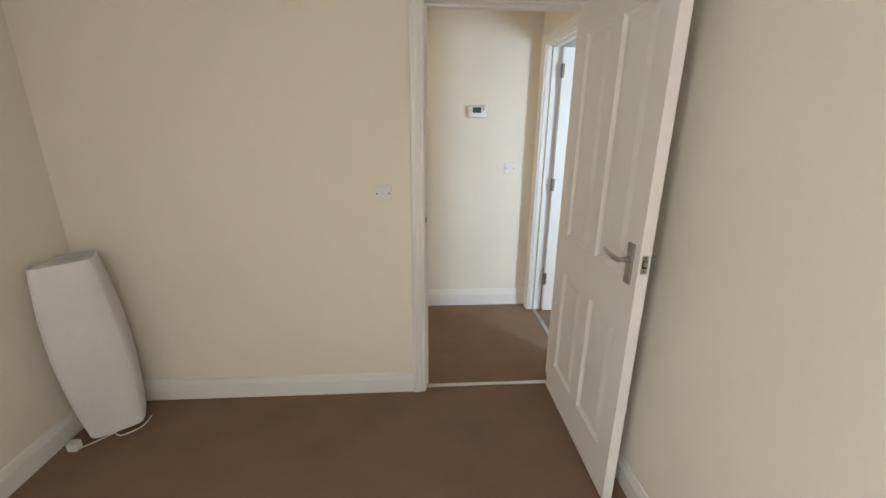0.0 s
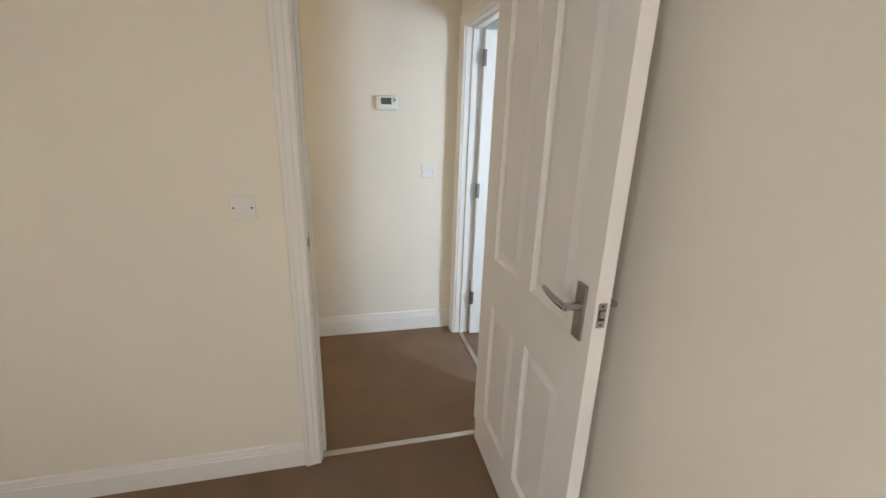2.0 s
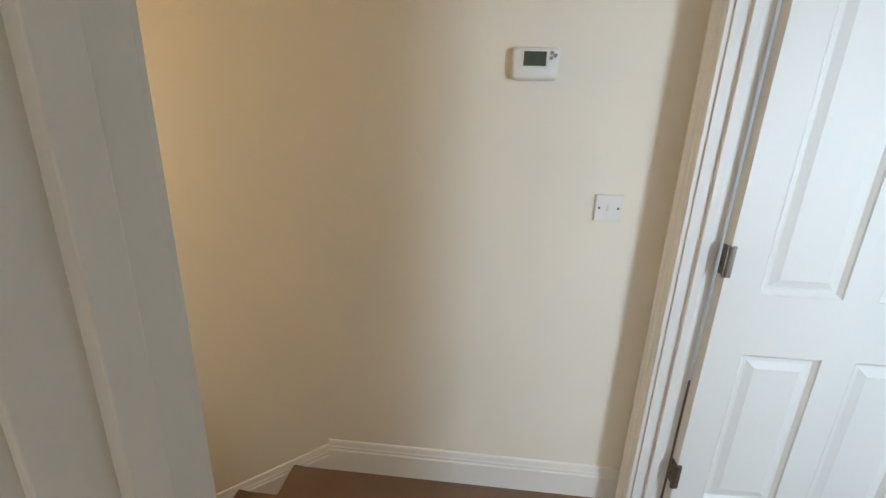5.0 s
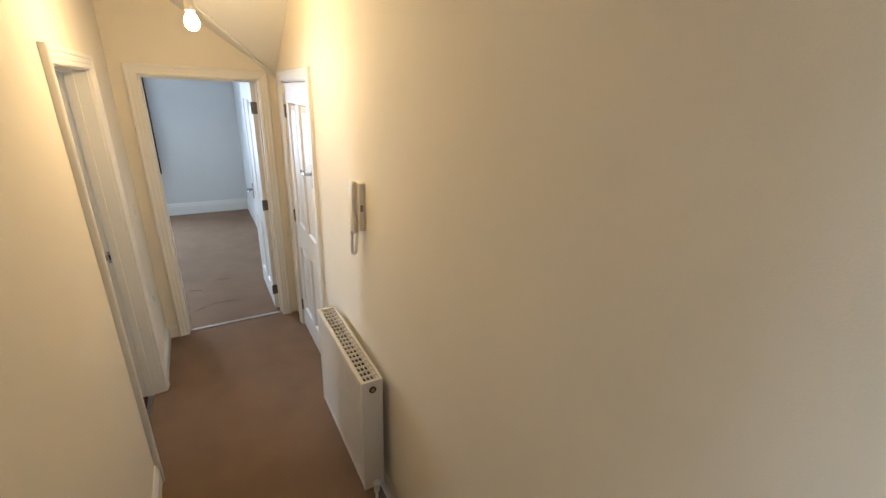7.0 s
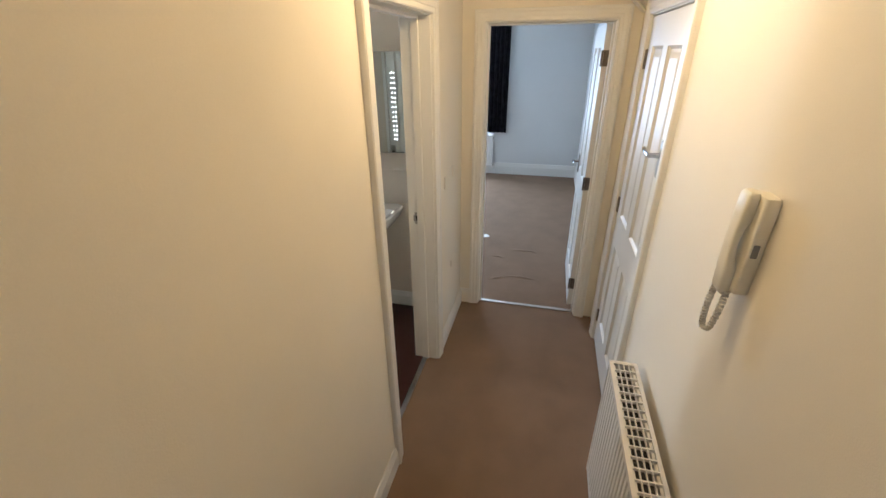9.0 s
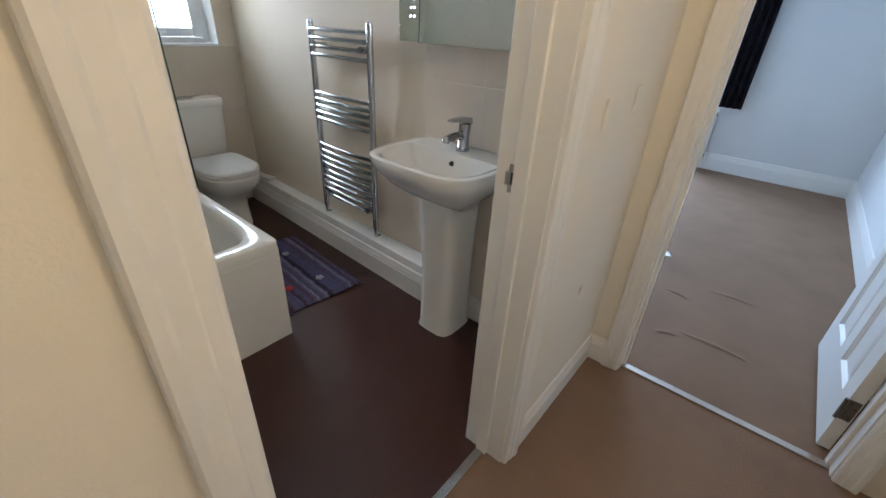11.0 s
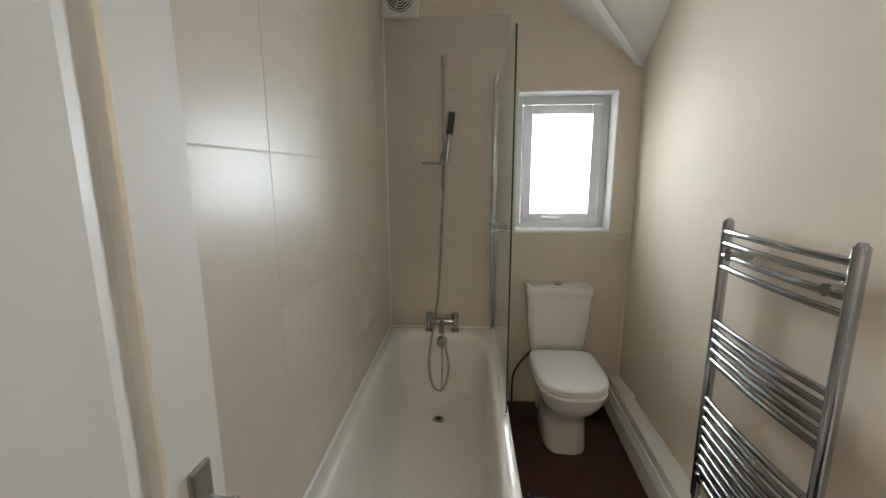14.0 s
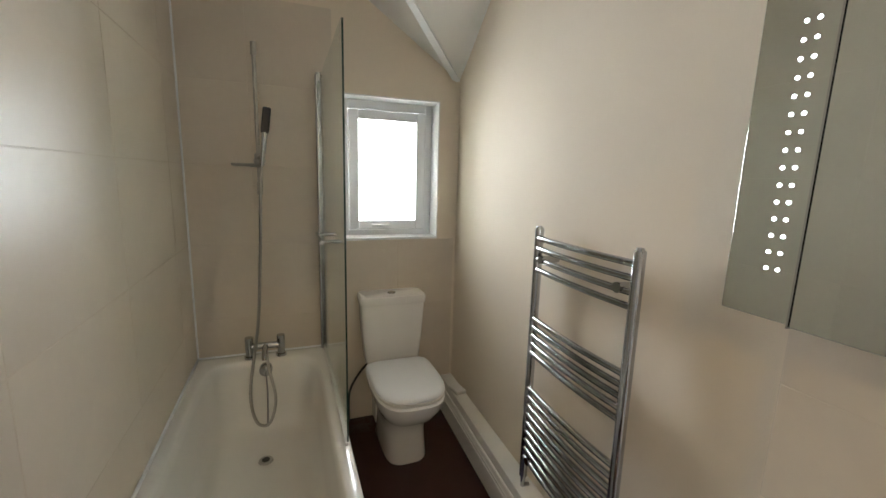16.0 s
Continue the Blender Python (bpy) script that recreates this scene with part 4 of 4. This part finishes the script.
# extractor fan
root = thing("extractor_fan", (-1.80, BATH_S, 1.878), "white square extractor fan with round grille", "extractor fan")
boxes("case", M_PLASTIC, [(-0.1, 0.1, 0.0, 0.035, -0.098, 0.098)], root, 0.006)
# dark disc on the case, painted as the shade behind the grille
bm = bmesh.new()
tube(bm, [(0, 0.034, 0), (0, 0.037, 0)], 0.074, 36)
finish("recess_shade", bm, M_DARK, root, smooth=True)
bm = bmesh.new()
for r in (0.012, 0.026, 0.04, 0.054, 0.068):
    circ = [(r * math.cos(2 * math.pi * k / 32), 0.04, r * math.sin(2 * math.pi * k / 32)) for k in range(33)]
    tube(bm, circ, 0.0032, 6)
for k in range(4):
    a = k * math.pi / 2 + 0.4
    tube(bm, [(0.0, 0.039, 0.0), (0.07 * math.cos(a), 0.039, 0.07 * math.sin(a))], 0.003, 6)
finish("grille", bm, M_PLASTIC, root, smooth=True)

# toilet
root = thing("toilet", (-2.715, BATH_S, LZ), "white close-coupled ceramic toilet with closed lid", "toilet")
bm = bmesh.new()
loft(bm, [oval(0, 0.085 + dy, z, w, d, 7, 44) for z, w, d, dy in ((0.405, 0.150, 0.068, 0), (0.415, 0.158, 0.074, 0), (0.6, 0.176, 0.080, 0), (0.755, 0.183, 0.084, 0))])
finish("cistern", bm, M_CERAMIC, root, smooth=True)
bm = bmesh.new()
loft(bm, [oval(0, 0.087, z, w, d, 7, 44) for z, w, d in ((0.757, 0.187, 0.088), (0.765, 0.191, 0.091), (0.795, 0.191, 0.091), (0.806, 0.183, 0.084))])
finish("cistern_lid", bm, M_CERAMIC, root, smooth=True)
bm = bmesh.new()
tube(bm, [(0, 0.09, 0.80), (0, 0.09, 0.812)], [0.024, 0.022], 24)
finish("flush_button", bm, M_CHROME, root, smooth=True)
bm = bmesh.new()
loft(bm, [oval(0, cyy, z, w, d, p, 48) for z, cyy, w, d, p in ((0.0, 0.30, 0.112, 0.205, 3.6), (0.012, 0.30, 0.115, 0.208, 3.6), (0.15, 0.295, 0.108, 0.2, 3.4), (0.22, 0.30, 0.112, 0.215, 3.2), (0.28, 0.33, 0.145, 0.27, 3.0), (0.345, 0.35, 0.172, 0.30, 3.0), (0.395, 0.355, 0.18, 0.308, 3.2), (0.402, 0.355, 0.172, 0.30, 3.2))])
box(bm, -0.1, 0.1, 0.0, 0.12, 0.02, 0.40)
finish("pan", bm, M_CERAMIC, root, smooth=True)


def lid_ring(z, grow):
    pts = []
    for i in range(52):
        t = 2 * math.pi * i / 52
        c, s = math.cos(t), math.sin(t)
        p = 3.0 if s > 0 else 7.0
        pts.append(((0.178 + grow) * math.copysign(abs(c) ** (2 / p), c) * (1.0 - 0.06 * max(0, s)), 0.425 + (0.232 + grow) * math.copysign(abs(s) ** (2 / p), s), z))
    return pts


bm = bmesh.new()
loft(bm, [lid_ring(0.404, -0.004), lid_ring(0.41, 0.0), lid_ring(0.42, 0.0), lid_ring(0.422, -0.004)])
finish("seat", bm, M_PLASTIC, root, smooth=True)
bm = bmesh.new()
loft(bm, [lid_ring(0.4235, -0.003), lid_ring(0.43, 0.002), lid_ring(0.44, 0.0), lid_ring(0.448, -0.012), lid_ring(0.452, -0.04), lid_ring(0.453, -0.1)])
finish("lid", bm, M_PVC, root, smooth=True)
root = thing("water_hose", (-2.50, BATH_S + 0.02, LZ), "dark braided hose from wall to cistern", "hose")
tubes("hose", M_BLACK, [(smooth_path([(-0.1, 0.05, 0.40), (-0.03, 0.07, 0.34), (0.03, 0.06, 0.22), (0.035, 0.05, 0.03)], 8), 0.007)], root, 8)

# pipe boxing along the west wall, slightly askew like the wall
bm = bmesh.new()
BXT = -0.315
prism(bm, [(WX0 - 0.002, BATH_S), (-3.068, BATH_S), (-2.968, 1.60), (-3.035, 1.60), (-3.035, 1.474), (WX1 - 0.001, 1.474)], LZ, BXT)
structure(finish("trim_pipe_boxing", bm, M_WHITE, bevel=0.004), "white painted boxing over pipes along the wall")
skirting("baseboard_bathroom", (-3.066, BATH_S, LZ), (-2.966, 1.60, LZ), (0.998, -0.06, 0), h=1.25)
tagged(boxes("soap_bar_dish", M_PLASTIC, [(-0.035, 0.035, -0.05, 0.05, 0.0, 0.025)], bevel=0.008, m=pose(-3.09, -0.18, BXT + 0.0, 0, 0, 8)), "small white plastic tray on the pipe boxing", "tray")

# towel rail
root = thing("towel_rail", (-3.052, 0.622, -0.262), "chrome ladder towel radiator on the bathroom wall", "towel rail", rz=-2)
tubes("upright", M_CHROME, [([(0, 0, 0), (0, 0, 1.042)], 0.0165), ([(0, 0.49, 0), (0, 0.49, 1.042)], 0.0165)], root, 18)
for y in (0, 0.49):
    tubes("cap", M_CHROME, [([(0, y, 1.04), (0, y, 1.05)], [0.014, 0.009])], root, 14)
    tubes("valve", M_CHROME, [([(0, y, -0.05), (0, y, 0.0)], [0.009, 0.012])], root, 12)
    tubes("elbow", M_CHROME, [([(0.004, y, -0.05), (-0.03, y, -0.05)], 0.008)], root, 12)
    for z in (0.93, 0.10):
        yy = y + (0.05 if y == 0 else -0.05)
        tubes("wall_bracket", M_CHROME, [([(-0.055, yy, z), (0.022, yy, z)], [0.012, 0.016])], root, 14)
for zs in ((1.005, 0.965, 0.925, 0.885), (0.69, 0.655, 0.62, 0.585, 0.55), (0.40, 0.362, 0.324, 0.286, 0.248, 0.21, 0.172, 0.134, 0.096)):
    for z in zs:
        bm = bmesh.new()
        tube(bm, smooth_path([(0.004, 0.0, z), (0.014, 0.12, z), (0.017, 0.245, z), (0.014, 0.37, z), (0.004, 0.49, z)], 3), 0.0105, 12)
        finish("bar", bm, M_CHROME, root, smooth=True)

# basin
root = thing("pedestal_basin", (-3.033, 1.742, LZ), "white ceramic pedestal basin with chrome mixer", "basin")
RZ = 0.345 - LZ


def basin_ring(z, front, half, back=0.0, p=3.2):
    pts = []
    c0 = 0.17
    for i in range(64):
        t = 2 * math.pi * i / 64
        c, s = math.cos(t), math.sin(t)
        q = p if c > 0 else 9.0
        ln = (front - c0) if c > 0 else (c0 - back)
        pts.append((c0 + ln * math.copysign(abs(c) ** (2 / q), c), half * math.copysign(abs(s) ** (2 / (p + 1.5)), s), z))
    return pts


bm = bmesh.new()
loft(bm, [basin_ring(RZ - 0.21, 0.20, 0.10, 0.02), basin_ring(RZ - 0.17, 0.27, 0.15, 0.01), basin_ring(RZ - 0.12, 0.34, 0.20, 0.0), basin_ring(RZ - 0.06, 0.395, 0.245), basin_ring(RZ - 0.02, 0.412, 0.262), basin_ring(RZ - 0.004, 0.412, 0.264),
          basin_ring(RZ, 0.405, 0.259, 0.002), basin_ring(RZ - 0.001, 0.39, 0.246, 0.012), basin_ring(RZ - 0.006, 0.376, 0.226, 0.115), basin_ring(RZ - 0.03, 0.366, 0.214, 0.125), basin_ring(RZ - 0.08, 0.335, 0.185, 0.14), basin_ring(RZ - 0.115, 0.28, 0.13, 0.155), basin_ring(RZ - 0.125, 0.23, 0.05, 0.165)])
finish("bowl", bm, M_CERAMIC, root, smooth=True)
bm = bmesh.new()
loft(bm, [oval(0.125, 0.0, z, a, b, 4.0, 40, 0.12) for z, a, b in ((0.0, 0.105, 0.098), (0.02, 0.10, 0.092), (0.3, 0.098, 0.088), (0.55, 0.112, 0.096), (RZ - 0.16, 0.128, 0.108))])
finish("pedestal", bm, M_CERAMIC, root, smooth=True)
bm = bmesh.new()
tube(bm, [(0.2, 0, RZ - 0.124), (0.2, 0, RZ - 0.114), (0.2, 0, RZ - 0.112)], [0.032, 0.032, 0.024], 24)
finish("waste", bm, M_NICKEL, root, smooth=True)
# dark plug whose colour stands in for shade in the overflow hole
bm = bmesh.new()
tube(bm, [(0.12, 0, RZ - 0.045), (0.1335, 0, RZ - 0.047)], 0.011, 18)
finish("overflow", bm, M_DARK, root, smooth=True)
bm = bmesh.new()
tube(bm, [(0.062, 0, RZ - 0.002), (0.062, 0, RZ + 0.008), (0.062, 0, RZ + 0.009), (0.06, 0, RZ + 0.06), (0.056, 0, RZ + 0.105)], [0.029, 0.029, 0.024, 0.023, 0.025], 20)
tube(bm, smooth_path([(0.06, 0, RZ + 0.05), (0.11, 0, RZ + 0.064), (0.165, 0, RZ + 0.06), (0.178, 0, RZ + 0.048)], 5), 0.0155, 14)
finish("tap", bm, M_CHROME, root, smooth=True)
bm = bmesh.new()
loft(bm, [[(x, y, z) for y, z in ((-w, zz - t), (w, zz - t), (w * 0.8, zz + t), (-w * 0.8, zz + t))] for x, w, zz, t in ((0.028, 0.020, RZ + 0.115, 0.012), (0.07, 0.022, RZ + 0.123, 0.012), (0.12, 0.016, RZ + 0.127, 0.007), (0.16, 0.013, RZ + 0.128, 0.005))])
finish("tap_lever", bm, M_CHROME, root, bevel=0.004)

# mirror cabinet
root = thing("mirror_cabinet", (-3.034, 1.408, 0.73), "mirror cabinet with lit strips of small lamps", "mirror cabinet")
MH = 0.60
boxes("body", M_PLASTIC, [(0, 0.088, 0.004, 0.666, 0.002, MH - 0.002)], root, 0.002)
boxes("side_mirror", M_MIRROR, [(0.0, 0.088, 0.0, 0.0035, 0.0, MH)], root)
for y0, y1 in ((0.0, 0.113), (0.557, 0.67)):
    boxes("lamp_strip", M_MIRROR, [(0.0885, 0.1, y0, y1, 0.0, MH)], root, 0.002)
boxes("mirror_door", M_MIRROR, [(0.0885, 0.106, 0.117, 0.553, -0.002, MH)], root, 0.002)
boxes("lower_edge", M_CHROME, [(0.088, 0.1075, 0.1135, 0.1165, -0.004, MH)], root)
for y0 in (0.066, 0.585):
    for i in range(15):
        bm = bmesh.new()
        z = 0.088 + i * 0.0282
        for y in (y0, y0 + 0.018):
            tube(bm, [(0.0995, y, z), (0.1012, y, z)], 0.0032, 10)
        finish("led", bm, M_LED, root, smooth=True)

# bath mat with felt flowers
root = thing("bath_mat", (-2.66, 0.79, LZ), "striped mauve and brown woven bath mat on the floor", "bath mat", rz=-4)
bm = bmesh.new()
nx, ny = 40, 60
W2, L2 = 0.205, 0.375
grid = []
for i in range(nx + 1):
    row = []
    for j in range(ny + 1):
        u, v = -1 + 2 * i / nx, -1 + 2 * j / ny
        k = 1.0
        if abs(u) > 0.8 and abs(v) > 0.88:
            du, dv = (abs(u) - 0.8) / 0.2, (abs(v) - 0.88) / 0.12
            m_ = max(du, dv)
            q = m_ / max(1e-6, math.hypot(du, dv))
            u = math.copysign(0.8 + 0.2 * du * q, u)
            v = math.copysign(0.88 + 0.12 * dv * q, v)
        x, y = u * W2, v * L2
        edge = min(1.0, 6 * min(1 - abs(u), (1 - abs(v)) * 1.6) + 0.25)
        z = 0.016 * edge * (0.75 + 0.25 * abs(math.sin(x * 75))) + 0.002 * noise.noise((x * 30, y * 30, 0.3)) + 0.004 * noise.noise((x * 7, y * 7, 3.0))
        row.append(bm.verts.new((x + 0.003 * noise.noise((y * 14, u, 0)), y, max(0.003, z))))
    grid.append(row)
for i in range(nx):
    for j in range(ny):
        bm.faces.new((grid[i][j], grid[i + 1][j], grid[i + 1][j + 1], grid[i][j + 1]))
finish("weave", bm, M_MAT, root, smooth=True)
bm = bmesh.new()
rim = [(u * W2, v * L2, 0.005) for u, v in ((-1, -0.9), (-0.9, -1), (0.9, -1), (1, -0.9), (1, 0.9), (0.9, 1), (-0.9, 1), (-1, 0.9), (-1, -0.9))]
tube(bm, smooth_path(rim, 5), 0.006, 8)
finish("binding", bm, M_MAT, root, smooth=True)
for x, y, mt in ((0.12, 0.19, M_RED), (-0.06, 0.2, M_PALEBLUE), (-0.045, -0.17, M_PALEBLUE)):
    bm = bmesh.new()
    loft(bm, [[(x + r * (1 + 0.22 * math.cos(5 * t)) * math.cos(t), y + r * (1 + 0.22 * math.cos(5 * t)) * math.sin(t), z) for t in [2 * math.pi * k / 40 for k in range(40)]] for r, z in ((0.019, 0.012), (0.020, 0.0185), (0.013, 0.021))])
    finish("flower", bm, mt, root, smooth=True)

# ---- tiles ----
TH, TW, GAP = 0.4, 0.6, 0.0018


def tile_field(owner, place, u0, u1, z0, z1, first_u, first_z):
    """Separate glazed tiles over a wall; place maps (along, out, up) to the world."""
    zs = sorted({z0, z1} | {round(first_z + k * TH, 4) for k in range(-6, 8) if z0 + 0.03 < first_z + k * TH < z1 - 0.03})
    us = sorted({u0, u1} | {round(first_u + k * TW, 4) for k in range(-12, 14) if u0 + 0.03 < first_u + k * TW < u1 - 0.03})
    made = {}
    for a, b in zip(us, us[1:]):
        for c, d in zip(zs, zs[1:]):
            key = (round(b - a, 3), round(d - c, 3))
            w, hh = key[0] / 2 - GAP / 2, key[1] / 2 - GAP / 2
            if key not in made:
                bm = bmesh.new()
                e = 0.0015
                loft(bm, [[tuple(place(x, o, z) - place(0, 0, 0)) for x, z in ((-w + i, -hh + i), (w - i, -hh + i), (w - i, hh - i), (-w + i, hh - i))] for o, i in ((0.0, 0.0), (0.006, 0.0), (0.008, e))])
                bmesh.ops.recalc_face_normals(bm, faces=bm.faces)
                data = bpy.data.meshes.new("tile")
                bm.to_mesh(data)
                bm.free()
                data.materials.append(M_TILE)
                made[key] = data
            ob = new("tile", made[key])
            ob.parent = owner
            ob.location = place((a + b) / 2, 0, (c + d) / 2)
    return owner


_g = structure(boxes("trim_grout_east", M_GROUT, [(BATH_E - 0.0071, BATH_E, BATH_S, 1.455, LZ, 1.79)]), "beige glazed tiles beside the bath")
tile_field(_g, on_x(BATH_E, -1), BATH_S + 0.001, 1.455, LZ, 1.79, 1.035, 0.99)
_g = structure(boxes("trim_grout_south", M_GROUT, [(-2.41, BATH_E - 0.009, BATH_S, BATH_S + 0.0071, LZ, 1.79)]), "beige glazed tiles behind the shower")
tile_field(_g, on_y(BATH_S, 1), -2.41, BATH_E - 0.009, LZ, 1.79, -2.005, 0.99)
_g = structure(boxes("trim_grout_window", M_GROUT, [(-3.125, -2.4102, BATH_S, BATH_S + 0.0071, LZ, WB0 - 0.002)]), "beige glazed tiles below the window")
tile_field(_g, on_y(BATH_S, 1), -3.125, -2.4102, LZ, WB0 - 0.002, -2.77, 0.59)
_g = structure(boxes("trim_grout_basin", M_GROUT, [(-3.035, -3.0279, 1.476, YA, 0.35, 0.99)]), "beige glazed tiles behind the basin")
tile_field(_g, on_x(-3.035, 1), 1.476, YA, 0.35, 0.99, 1.79, 0.99)
structure(tubes("trim_sealant", M_PVC, [([(BATH_E - 0.012, BATH_S + 0.012, BZ), (BATH_E - 0.012, BATH_S + 0.012, 1.79)], 0.005), ([(BATH_E - 0.012, BATH_S + 0.012, BZ + 0.002), (BATH_E - 0.012, 1.285, BZ + 0.002)], 0.006), ([(BX0, BATH_S + 0.012, BZ + 0.002), (BATH_E - 0.012, BATH_S + 0.012, BZ + 0.002)], 0.006)]), "white sealant along the bath and corner")
